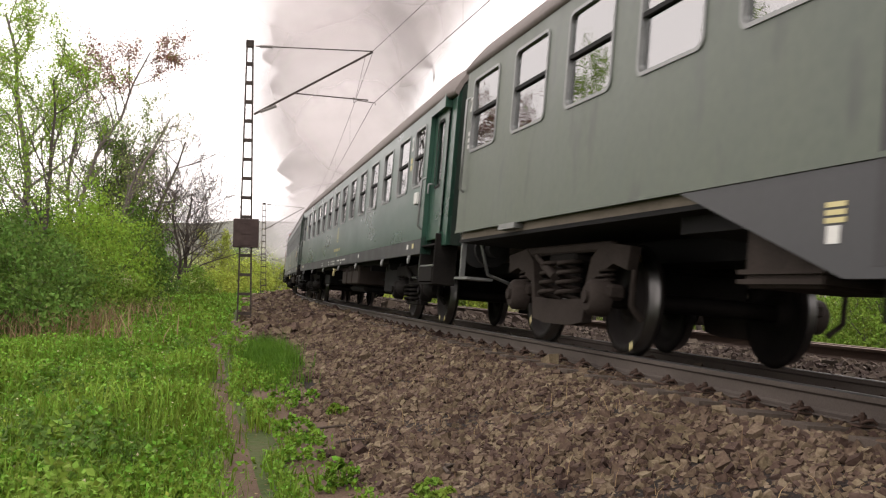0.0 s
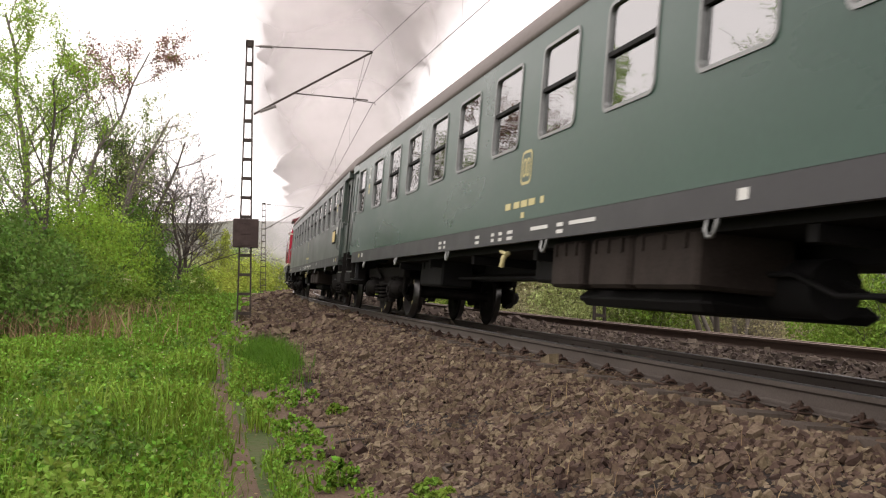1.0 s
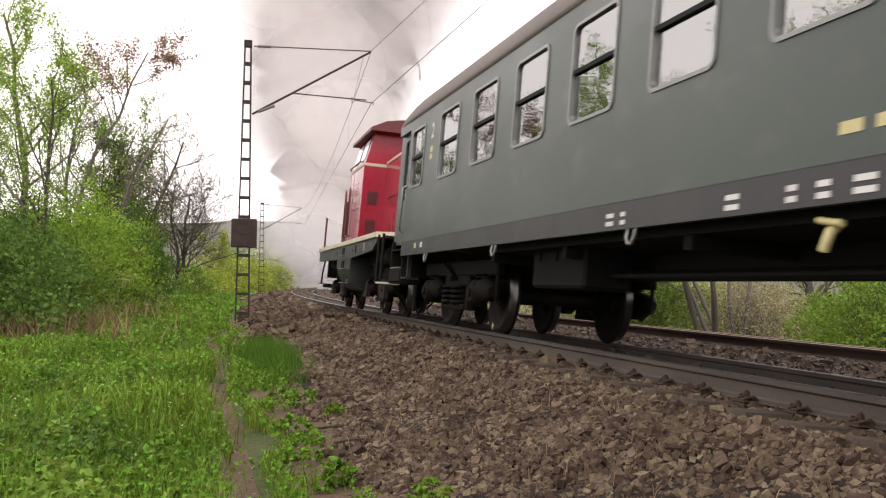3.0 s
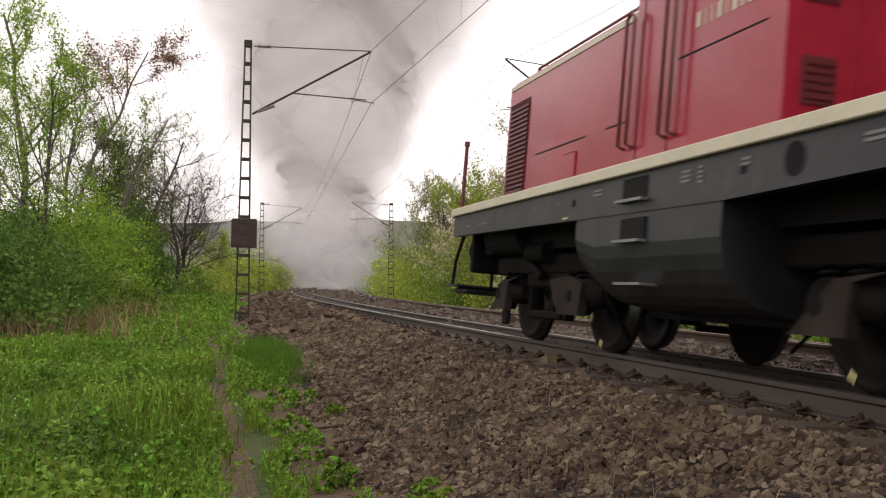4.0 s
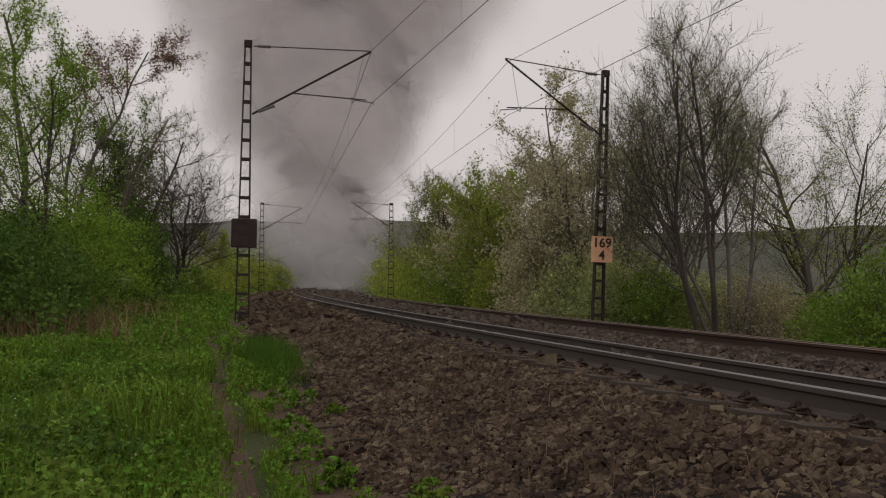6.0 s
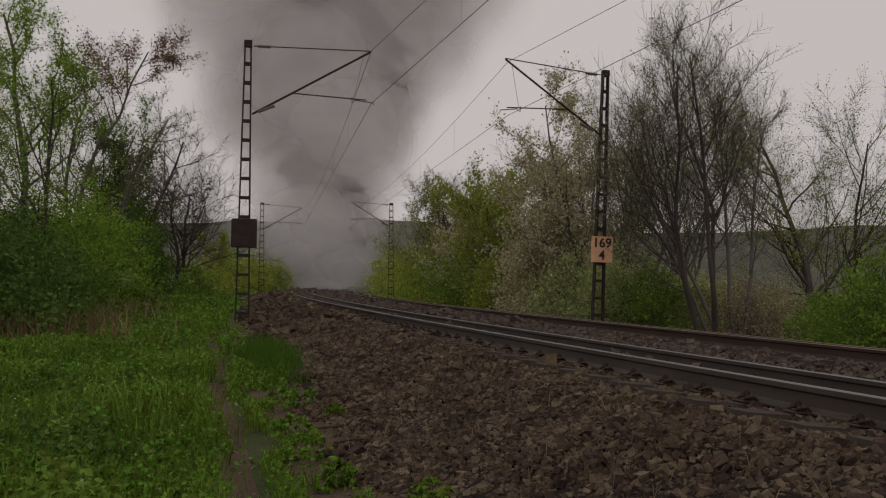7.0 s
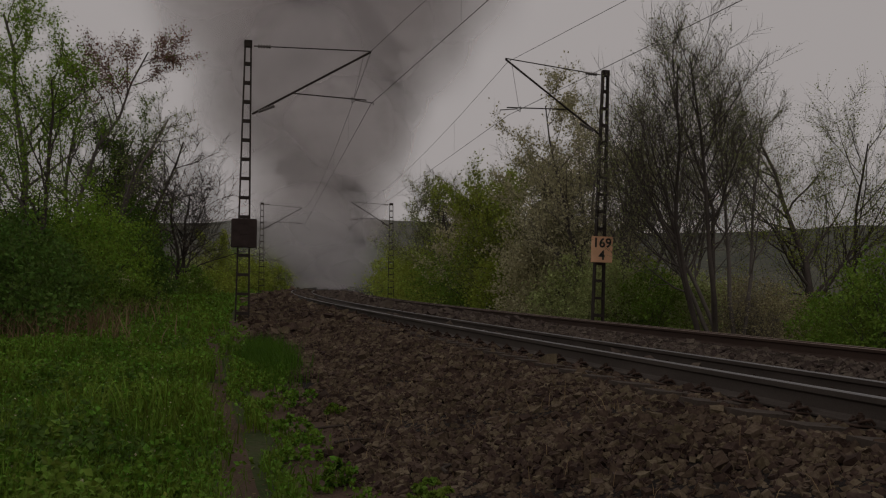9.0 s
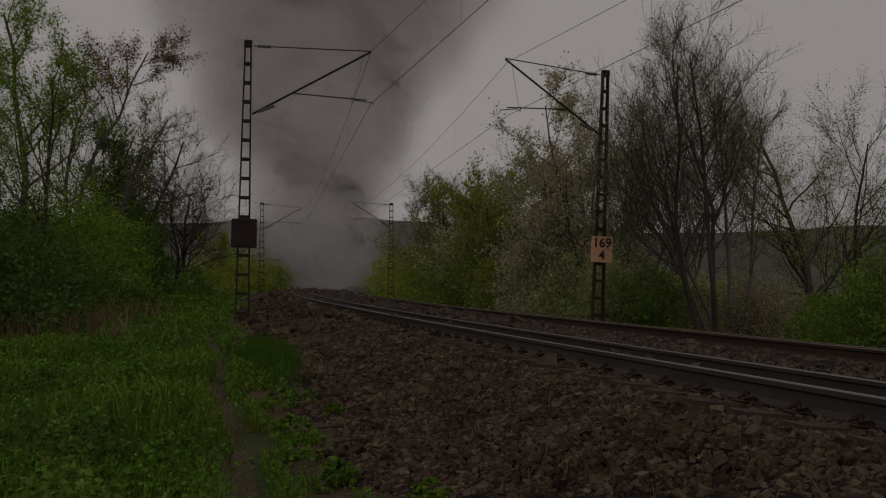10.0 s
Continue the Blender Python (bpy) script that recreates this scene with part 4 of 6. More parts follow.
    # underframe and boxes: shade beneath the coach is part of their black
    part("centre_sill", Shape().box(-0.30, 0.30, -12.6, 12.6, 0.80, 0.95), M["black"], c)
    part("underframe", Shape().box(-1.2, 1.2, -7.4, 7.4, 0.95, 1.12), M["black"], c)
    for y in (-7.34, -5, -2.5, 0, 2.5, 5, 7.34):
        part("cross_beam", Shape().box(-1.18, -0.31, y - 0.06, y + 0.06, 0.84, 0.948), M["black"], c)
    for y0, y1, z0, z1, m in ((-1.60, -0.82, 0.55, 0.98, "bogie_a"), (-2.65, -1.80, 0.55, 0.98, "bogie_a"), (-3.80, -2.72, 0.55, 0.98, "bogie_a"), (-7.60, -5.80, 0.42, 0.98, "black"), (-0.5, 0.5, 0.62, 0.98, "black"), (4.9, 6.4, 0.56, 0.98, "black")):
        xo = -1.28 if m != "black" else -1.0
        eb = Shape().box(xo, -0.5, y0, y1, z0, z1, bevel=0.03)
        clips = []
        for k in range(3):
            yy = y0 + (y1 - y0) * (k + 0.5) / 3
            clips.append(Shape().box(xo - 0.02, xo + 0.01, yy - 0.02, yy + 0.02, z1 - 0.14, z1 - 0.02))
        eb_ob = part("equipment_box", eb, M[m], c)
        for clip in clips:
            part("clip", clip, M[m], eb_ob)
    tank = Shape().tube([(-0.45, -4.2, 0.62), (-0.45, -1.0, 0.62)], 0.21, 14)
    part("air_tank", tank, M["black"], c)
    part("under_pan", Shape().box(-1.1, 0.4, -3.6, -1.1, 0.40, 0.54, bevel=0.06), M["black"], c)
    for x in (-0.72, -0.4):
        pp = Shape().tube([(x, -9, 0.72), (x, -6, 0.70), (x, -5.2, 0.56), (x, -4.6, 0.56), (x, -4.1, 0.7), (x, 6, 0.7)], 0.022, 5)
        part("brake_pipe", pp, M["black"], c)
    yv = Shape().tube([(-1.30, 0.55, 0.92), (-1.36, 0.55, 0.86), (-1.36, 0.60, 0.76)], 0.03, 6).tube([(-1.36, 0.45, 0.90), (-1.36, 0.66, 0.93)], 0.022, 6)
    part("brake_handle", yv, M["yellow"], c, "yellow brake handle")
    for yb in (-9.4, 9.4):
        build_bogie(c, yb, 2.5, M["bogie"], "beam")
    # writing and badges
    s = -1
    bd = Shape()
    ring(bd, rounded(-0.36, -0.02, 1.60, 1.96, 0.08), rounded(-0.33, -0.05, 1.63, 1.93, 0.055), -X - 0.004)
    for y in (-0.29, -0.18):
        ring(bd, rounded(y, y + 0.10, 1.68, 1.88, 0.04), rounded(y + 0.03, y + 0.07, 1.71, 1.85, 0.018), -X - 0.004)
    part("badge", bd, M["yellow"], c, "yellow outlined badge")
    for dy in (0.50, 0.20, -0.05, -0.30, -0.62):
        bars(c, s, X, dy - 0.15, 1.40, 0.19 if dy > -0.4 else 0.10, 0.07, M["yellow"])
    bars(c, s, X, -0.18, 1.28, 0.10, 0.06, M["yellow"])
    for y, w in ((1.5, 0.16), (0.85, 0.10), (0.55, 0.12), (-0.75, 0.5), (-1.35, 0.16), (-1.9, 0.62), (0.2, 0.18), (3.4, 0.14), (3.15, 0.08)):
        bars(c, s, X + 0.004, y, 1.12, w, 0.035, M["white"], n=2 if w < 0.5 else 1)
    for y, m in ((-4.6, "white"), (-10.9, "yellow"), (-10.45, "white"), (10.6, "yellow"), (10.2, "white")):
        bars(c, s, X + 0.004, y, 1.13, 0.12, 0.075, M[m])
    lettering("2", 0.30, M["white"], c, pose(-X - 0.003, -10.14, 2.78, 90, 0, -90), "class_number")
    lettering("2", 0.30, M["white"], c, pose(-X - 0.003, 10.06, 2.78, 90, 0, -90), "class_number")
    for y in (-10.14, 10.06):
        bars(c, s, X, y, 2.52, 0.14, 0.08, M["yellow"], n=2)
    bx = Shape().box(-X - 0.05, -X, -11.05, -10.86, 1.76, 1.94, bevel=0.01)
    part("lamp_bracket", bx, M["white"], c, "small white box on the side")
    if markings:
        pl = part("destination_board", Shape().box(-X - 0.03, -X, -10.40, -9.68, 1.56, 1.90, bevel=0.012), M["rubber"], c)
        part("board_face", Shape().box(-X - 0.036, -X - 0.03, -10.36, -9.72, 1.60, 1.86), M["board"], pl, "pale yellow board face")
    TRAIN.append((c, centre, 9.4))
    return c


def build_old_coach(centre):
    c = thing("railway_coach", "old railway coach in faded streaky green paint", "railway coach", group="coaches of the train")
    L, X = 9.98, 1.43
    holes = []
    for y in (8.60, 6.98, 5.38, 3.82, 2.30):
        holes.append((y, y + 1.04, 2.18, 3.08))
        holes.append((-y - 1.04, -y, 2.18, 3.08))
    for s in (-1, 1):
        body = Shape()
        side_wall(body, s, X, -L, L, 1.20, 3.28, sorted(holes))
        part("side_wall", body, M["green_a"], c)
        part("lower_moulding", Shape().box(min(s * X, s * (X + 0.012)), max(s * X, s * (X + 0.012)), -L, L, 1.195, 1.225), M["green_a"], c)
    for e in (-1, 1):
        body = Shape()
        for a, b in ((-1.36, -0.45), (0.45, 1.36)):
            body.box(a, b, min(e * L, e * (L - 0.06)), max(e * L, e * (L - 0.06)), 1.1, 3.4)
        body.box(-0.45, 0.45, min(e * L, e * (L - 0.06)), max(e * L, e * (L - 0.06)), 3.05, 3.8)
        part("end_wall", body, M["end"], c)
    part("floor_plate", Shape().box(-1.37, 1.37, -L, L, 1.08, 1.118), M["black"], c)
    fl = Shape().box(-1.36, 1.36, -L, L, 1.122, 1.22)
    for y in (-7, -3.6, 0, 3.6, 7):
        fl.box(0.3, 1.36, y - 0.03, y + 0.03, 1.22, 2.2)
    part("compartment_interior", fl, M["inside"], c)
    arch = [(-X - 0.03, 3.25), (-X - 0.03, 3.29), (-1.36, 3.44), (-1.2, 3.64), (-0.92, 3.84), (-0.55, 3.98), (-0.2, 4.04), (0.2, 4.04), (0.55, 3.98), (0.92, 3.84), (1.2, 3.64), (1.36, 3.44), (X + 0.03, 3.29), (X + 0.03, 3.25)]
    inner = [(x * 0.96, z - 0.05) for x, z in reversed(arch)]
    part("roof", Shape().sweep(arch + inner, [Matrix.Translation((0, y, 0)) for y in (-L - 0.05, 0, L + 0.05)], shade=True), M["roof"], c, "sooty grey arched roof")
    for s in (-1, 1):
        for h in holes:
            build_window(c, s, X, *h, 2.66)
        sk = Shape()
        out = [(-4.0, 1.19), (4.0, 1.19), (2.15, 0.60), (-2.15, 0.60)]
        x0, x1 = s * (X + 0.004), s * (X - 0.05)
        v = [(x, y, z) for x in (x0, x1) for y, z in out]
        sk.add(v, [(0, 1, 2, 3), (4, 5, 6, 7), (0, 1, 5, 4), (1, 2, 6, 5), (2, 3, 7, 6), (3, 0, 4, 7)])
        part("entrance_skirt", sk, M["skirt_a"], c, "slate grey skirt that slopes down to the middle entrance")
    ent = Shape().box(-X - 0.006, -X - 0.001, -1.9, 1.92, 0.66, 3.0)
    part("middle_door", ent, M["skirt"], c, "dark folding doors in the middle")
    for y, z, n, m in ((2.24, 0.99, 3, "yellow"), (2.25, 0.83, 1, "white")):
        bars(c, -1, X + 0.004, y, z, 0.17 if n > 1 else 0.11, 0.028 if n > 1 else 0.095, M[m], n=n, gap=0.014)
    lettering("2", 0.24, M["white"], c, pose(-X - 0.004, 9.70, 2.78, 90, 0, -90), "class_number")
    bars(c, -1, X, 9.70, 2.42, 0.10, 0.05, M["white"], n=3)
    part("step_plate", Shape().box(-X - 0.03, -X + 0.1, 7.55, 8.1, 1.14, 1.20), M["alu"], c)
    un = Shape().box(-0.30, 0.30, -L, L, 0.86, 1.12)
    un.box(-1.2, 1.2, -4.4, 4.4, 0.95, 1.12)
    part("underframe", un, M["black"], c)
    bt = Shape().box(-1.30, -0.6, 2.50, 3.32, 0.56, 0.98, bevel=0.02)
    for z in (0.58, 0.64):
        bt.box(-1.33, -0.6, 2.46, 3.36, z, z + 0.03)
    part("battery_box", bt, M["bogie_a"], c)
    part("equipment_box", Shape().box(-1.1, 0.8, 0.2, 2.3, 0.36, 0.95, bevel=0.04), M["black"], c)
    for e in (-1, 1):
        for x in (-0.875, 0.875):
            part("buffer", Shape().tube([(x, e * 9.95, 1.05), (x, e * 10.15, 1.05)], 0.11, 10).tube([(x, e * 10.15, 1.05), (x, e * 10.23, 1.05)], 0.23, 16), M["rubber"], c)
        gw = Shape()
        for k in range(3):
            y0 = e * (L + 0.02 + 0.06 * k)
            gw.box(-0.55, -0.40, min(y0, y0 + e * 0.05), max(y0, y0 + e * 0.05), 1.15, 3.35, bevel=0.02)
            gw.box(0.40, 0.55, min(y0, y0 + e * 0.05), max(y0, y0 + e * 0.05), 1.15, 3.35, bevel=0.02)
        part("gangway", gw, M["rubber"], c, "black rubber gangway bellows")
        part("shunter_step", Shape().box(-1.42, -1.1, min(e * 9.3, e * 9.9), max(e * 9.3, e * 9.9), 0.62, 0.65).box(-1.36, -1.30, min(e * 9.86, e * 9.9), max(e * 9.86, e * 9.9), 0.62, 1.15), M["alu"], c)
        hx = -1.05 * e
        hose = Shape().tube([(hx, e * (L + 0.06), 2.0), (hx, e * (L + 0.07), 1.6), (hx, e * (L + 0.10), 1.1), (hx + 0.12 * e, e * (L + 0.12), 0.72), (hx + 0.45 * e, e * (L + 0.12), 0.62)], 0.022, 8)
        hose.tube([(hx, e * (L + 0.06), 1.78), (hx, e * (L + 0.06), 2.02)], 0.05, 10)
        part("heating_hose", hose, M["alu"], c, "grey connecting hose on the coach end")
        for s in (-1, 1):
            part("handrail", Shape().tube([(s * X, e * 9.76, 1.70), (s * (X + 0.05), e * 9.76, 1.73), (s * (X + 0.05), e * 9.76, 2.85), (s * X, e * 9.76, 2.88)], 0.018, 6), M["alu"], c)
    for yb in (-7.2, 7.2):
        build_bogie(c, yb, 2.2, M["bogie_a"], "plate")
    TRAIN.append((c, centre, 7.2))
    return c


def build_locomotive(centre):
    c = thing("diesel_locomotive", "crimson diesel locomotive with cream stripe and dark grey frame", "locomotive")
    # running plate with the cream edge and the dark side frames
    pl = Shape().box(-1.42, 1.42, -5.25, 5.25, 1.36, 1.40)
    part("running_plate", pl, M["frame_grey"], c)
    st = Shape()
    for s in (-1, 1):
        out = [(5.25, 1.45), (-4.75, 1.45), (-5.05, 0), (-5.25, 0)]
        st.box(min(s * 1.54, s * 1.44), max(s * 1.54, s * 1.44), -4.85, 5.25, 1.38, 1.475, bevel=0.008)
        x0, x1, x2 = s * 1.54, s * 1.22, s * 1.44
        st.add([(x0, -4.85, 1.38), (x0, -4.85, 1.475), (x1, -5.25, 1.475), (x1, -5.25, 1.38), (x2 - s * 0.02, -4.85, 1.475), (s * 1.12, -5.25, 1.475)], [(0, 1, 2, 3), (1, 4, 5, 2)])
    st.box(-1.2, 1.2, -5.27, -5.22, 1.38, 1.475)
    st.box(-1.54, 1.54, 5.22, 5.30, 1.38, 1.475)
    part("cream_stripe", st, M["cream"], c, "cream stripe along the running plate")
    for s in (-1, 1):
        fr = Shape()
        # side sole with the stepped tank in its middle
        v = [(5.25, 1.38), (5.25, 1.14), (1.15, 1.10), (1.02, 0.95), (0.85, 0.55), (0.30, 0.40), (-1.25, 0.40), (-1.30, 1.08), (-4.30, 1.16), (-4.75, 1.30), (-4.80, 1.38)]
        k = len(v)
        P = [(x, y, z) for x in (s * 1.50, s * 1.43) for y, z in v]
        # upper sole
        up = [0, 1, 2, 7, 8, 9, 10]
        for off in (0, k):
            fr.add([P[off + i] for i in up], [tuple(range(len(up)))])
        for i, j in ((0, 1), (1, 2), (7, 8), (8, 9), (9, 10)):
            fr.add([P[i], P[j], P[k + j], P[k + i]], [(0, 1, 2, 3)])
        part("sole_frame", fr, M["frame_grey"], c)
        tk = Shape()
        prof = [(s * 1.49, 1.12), (s * 1.488, 0.86), (s * 1.47, 0.76), (s * 1.435, 0.66), (s * 1.38, 0.57), (s * 1.30, 0.49), (s * 1.20, 0.44), (s * 1.0, 0.40), (s * 0.7, 0.38), (s * 0.7, 1.12)]
        tk.sweep(prof, [Matrix.Translation((0, -1.28, 0)), Matrix.Translation((0, 0.75, 0)), Matrix.Translation((0, 1.15, 0.25)) @ Matrix.Diagonal((1, 1, 0.8, 1))])
        tank = part("fuel_tank", tk, M["frame_grey"], c, "dark grey rounded fuel tank")
        for z in (1.18, 0.88):
            x0, x1 = sorted((s * 1.478, s * 1.508))
            # black plate on the surface, painted as the dark inside of a recess
            part("step_recess", Shape().box(x0, x1, -0.22, 0.20, z, z + 0.17, bevel=0.005), M["black"], tank)
            x0, x1 = sorted((s * 1.49, s * 1.56))
            part("step_edge", Shape().box(x0, x1, -0.24, 0.22, z - 0.015, z + 0.006), M["alu"], tank)
        x0, x1 = sorted((s * 1.30, s * 1.52))
        part("step_edge", Shape().box(x0, x1, -0.24, 0.22, 0.555, 0.575), M["alu"], tank)
        for y, w, z, n, m in ((-3.2, 0.14, 1.36, 5, "white"), (-2.75, 0.22, 1.33, 2, "white"), (-4.0, 0.42, 1.34, 2, "white"), (-1.0, 0.06, 1.35, 4, "white"), (-0.8, 0.12, 1.34, 3, "white"), (1.6, 0.05, 1.30, 1, "white"), (1.4, 0.12, 1.16, 1, "yellow"), (2.2, 0.06, 1.30, 1, "white"),
                              (0.7, 0.18, 1.34, 2, "white"), (-1.55, 0.10, 1.34, 2, "white"), (4.0, 0.30, 1.26, 1, "white"), (4.6, 0.16, 1.26, 1, "white")):
            bars(c, s, 1.50, y, z - 0.03, w, 0.018, M[m if y in (-3.2, 1.4) else "dim"], n=n, gap=0.014)
        for y in (-2.05, 1.22, -1.52):
            x0, x1 = sorted((s * 1.47, s * 1.504))
            # flat black disc whose colour gives the shaded inside of a hole
            part("lifting_hole", Shape().tube([(x0, y, 1.25), (x1, y, 1.25)], 0.10 if y == -2.05 else 0.035, 14), M["black"], c)
    # hoods and cab
    def hood(y0, y1, w, zt):
        sec = [(-w, 1.40), (-w, zt - 0.22), (-w + 0.06, zt - 0.10), (-w + 0.22, zt - 0.02), (0, zt + 0.04), (w - 0.22, zt - 0.02), (w - 0.06, zt - 0.10), (w, zt - 0.22), (w, 1.40)]
        return Shape().sweep(sec, [Matrix.Translation((0, y, 0)) for y in (y0, y1)])
    far = part("short_hood", hood(0.30, 5.02, 0.98, 3.18), M["red"], c)
    near = part("long_hood", hood(-4.62, -1.80, 0.98, 3.34), M["red"], c)
    nose = Shape()
    sec = [(-0.96, 1.40), (-0.96, 2.85), (-0.7, 3.05), (0, 3.1), (0.7, 3.05), (0.96, 2.85), (0.96, 1.40)]
    nose.sweep(sec, [Matrix.Translation((0, -5.12, -0.06)) @ Matrix.Diagonal((0.92, 1, 1, 1)), Matrix.Translation((0, -4.98, -0.02)), Matrix.Translation((0, -4.62, 0))])
    part("nose", nose, M["red"], c)
    for hd, y0, y1, z in ((far, 0.35, 5.0, 2.96), (near, -4.6, -1.85, 3.08)):
        b = Shape()
        for s in (-1, 1):
            b.box(min(s * 0.98, s * 0.99), max(s * 0.98, s * 0.99), y0, y1, z, z + 0.05)
        part("cream_line", b, M["cream"], hd)
        rl = Shape()
        for s in (-1, 1):
            rl.tube([(s * 0.80, y0 + 0.4, z + 0.12), (s * 0.80, y0 + 0.45, z + 0.24), (s * 0.80, y1 - 0.45, z + 0.24), (s * 0.80, y1 - 0.4, z + 0.12)], 0.018, 6)
        part("roof_rail", rl, M["red_dark"], hd)
    grille = Shape()
    for s in (-1, 1):
        for k in range(22):
            z = 1.52 + 0.055 * k
            x0, x1 = sorted((s * 0.975, s * 1.0))
            grille.box(x0, x1, 4.25, 4.92, z, z + 0.03)
    tagged(part("radiator_grille", grille, M["red_dark"], far, "dark red radiator grille"), kind="stuff")
    for s in (-1, 1):
        x0, x1 = sorted((s * 0.97, s * 0.984))
        # panel behind the slats, coloured as their gaps in shade
        part("grille_back", Shape().box(x0, x1, 4.22, 4.95, 1.48, 2.78), M["red_shadow"], far)
    for hd, lines in ((far, ((0.5, 1.9, 2.05), (2.4, 3.9, 2.05))), (near, ((-2.4, -4.4, 2.32), (-2.2, -3.3, 1.62)))):
        for y0, y1, z in lines:
            g = Shape()
            for s in (-1, 1):
                x0, x1 = sorted((s * 0.976, s * 0.984))
                g.box(x0, x1, min(y0, y1), max(y0, y1), z, z + 0.014)
            part("door_seam", g, M["black"], hd)
    for s in (-1, 1):
        for hd, y, z, w in ((near, -4.05, 1.60, 0.34), (near, -3.0, 1.75, 0.40), (near, -4.3, 2.5, 0.30), (far, 1.2, 1.6, 0.4), (far, 2.8, 1.7, 0.36)):
            x0, x1 = sorted((s * 0.978, s * 1.0))
            part("hatch", Shape().box(x0, x1, y - w / 2, y + w / 2, z - 0.16, z + 0.24, bevel=0.01), M["red"], hd)
    cab = Shape()
    W = 1.45
    sec = [(-W, 1.40), (-W, 3.05), (-W + 0.03, 3.12), (-1.28, 3.72), (1.28, 3.72), (W - 0.03, 3.12), (W, 3.05), (W, 1.40)]
    ins = [(x * 0.95, z) for x, z in reversed(sec)]
    cab.sweep(sec, [Matrix.Translation((0, -1.80, 0)), Matrix.Translation((0, 0.30, 0))])
    cabin = part("cab", cab, M["red"], c)
    belt = Shape()
    for s in (-1, 1):
        belt.box(min(s * W, s * (W + 0.012)), max(s * W, s * (W + 0.012)), -1.81, 0.31, 3.02, 3.08)
    belt.box(-W, W, -1.812, -1.80, 3.02, 3.08)
    part("cream_line", belt, M["cream"], cabin)
    rail = Shape()
    for s in (-1, 1):
        rail.tube([(s * (W + 0.01), -1.65, 3.10), (s * (W + 0.05), -1.6, 3.12), (s * (W + 0.05), 0.1, 3.12), (s * (W + 0.01), 0.15, 3.10)], 0.018, 6)
    part("grab_rail", rail, M["red_dark"], cabin)
    roof = Shape().sweep([(-1.42, 3.72), (-1.42, 3.78), (-1.1, 3.94), (-0.5, 4.04), (0.5, 4.04), (1.1, 3.94), (1.42, 3.78), (1.42, 3.72)], [Matrix.Translation((0, -2.15, 0)), Matrix.Translation((0, 0.72, 0))])
    part("cab_roof", roof, M["red_dark"], cabin, "dark overhanging cab roof")
    for s in (-1, 1):
        slope = (1.42 - 1.28) / 0.6
        for y0, y1 in ((-1.55, -0.85), (-0.60, 0.10)):
            lp = rounded(y0, y1, 3.18, 3.62, 0.08)
            wn_ = Shape()
            wn_.add([(s * (1.42 - (z - 3.12) * slope + 0.012), y, z) for y, z in lp], [tuple(range(len(lp)))])
            lp2 = [(s * (1.42 - (z - 3.12) * slope - 0.01), y, z) for y, z in lp]
            wn_.add(lp2, [tuple(range(len(lp)))])
            # opaque pale pane; the bright sky's reflection is in its colour
            part("cab_window", wn_, M["lamp_glass"], cabin, "cab window with its sky reflection painted pale")
        for y in (0.26, -0.43):
            hr = Shape().tube([(s * (W + 0.01), y + 0.07, 1.60), (s * (W + 0.07), y + 0.07, 1.62), (s * (W + 0.07), y + 0.07, 2.60), (s * (W + 0.07), y + 0.0, 2.66), (s * (W + 0.07), y - 0.07, 2.60), (s * (W + 0.07), y - 0.07, 1.62), (s * (W + 0.01), y - 0.07, 1.60)], 0.016, 6)
            part("handrail", hr, M["red_dark"], cabin)
        seam = Shape()
        for y in (0.16, -0.36):
            x0, x1 = sorted((s * (W - 0.002), s * (W + 0.003)))
            seam.box(x0, x1, y - 0.006, y + 0.006, 1.48, 3.0)
        part("door_seam", seam, M["black"], cabin)
        part("panel_seam", Shape().box(*sorted((s * (W - 0.002), s * (W + 0.003))), -1.6, -0.45, 2.14, 2.152), M["black"], cabin)
        for k, w in enumerate((0.09, 0.03, 0.03, 0.09, 0.03, 0.09, 0.05, 0.09)):
            bars(cabin, s, W, -0.72 - 0.095 * k, 2.36, w * 0.55, 0.11, M["cream"])
        for k in range(2):
            bars(cabin, s, W, -0.98, 2.72 - 0.05 * k, 0.30 - 0.16 * k, 0.025, M["white"], name="emblem")
        for z in (2.35, 1.75):
            x0, x1 = sorted((s * 1.14, s * 1.32))
            vt = Shape()
            for k in range(5):
                vt.box(x0, x1, -1.825, -1.80, z - 0.10 + 0.05 * k, z - 0.075 + 0.05 * k)
            vt.box(x0 - 0.02, x1 + 0.02, -1.812, -1.80, z - 0.13, z + 0.15)
            part("wall_vent", vt, M["red_dark"], cabin)
    # lamps on the nose, end rails, steps, buffers
    for x in (-0.72, 0.72):
        for z in (2.38, 2.10):
            lm = Shape().tube([(x, -4.9, z), (x, -5.22, z)], 0.13, 16).tube([(x, -5.22, z), (x, -5.24, z)], [0.13, 0.10], 16)
            ob = part("headlight", lm, M["red_dark"], c)
            part("lens", Shape().tube([(x, -5.22, z), (x, -5.25, z), (x, -5.26, z)], [0.10, 0.085, 0.03], 16), M["lamp_glass"], ob, "pale glass lens")
    for x in (-1.38, -0.78, 0.78, 1.38):
        ps = Shape().tube([(x, 5.42 if abs(x) > 1 else 5.30, 1.30), (x, 5.42 if abs(x) > 1 else 5.30, 2.32)], 0.026, 8)
        ps.tube([(x, 5.42 if abs(x) > 1 else 5.30, 2.30), (x, 5.42 if abs(x) > 1 else 5.30, 2.36)], 0.036, 8)
        part("end_post", ps, M["red_dark"], c, "dark red hand post")
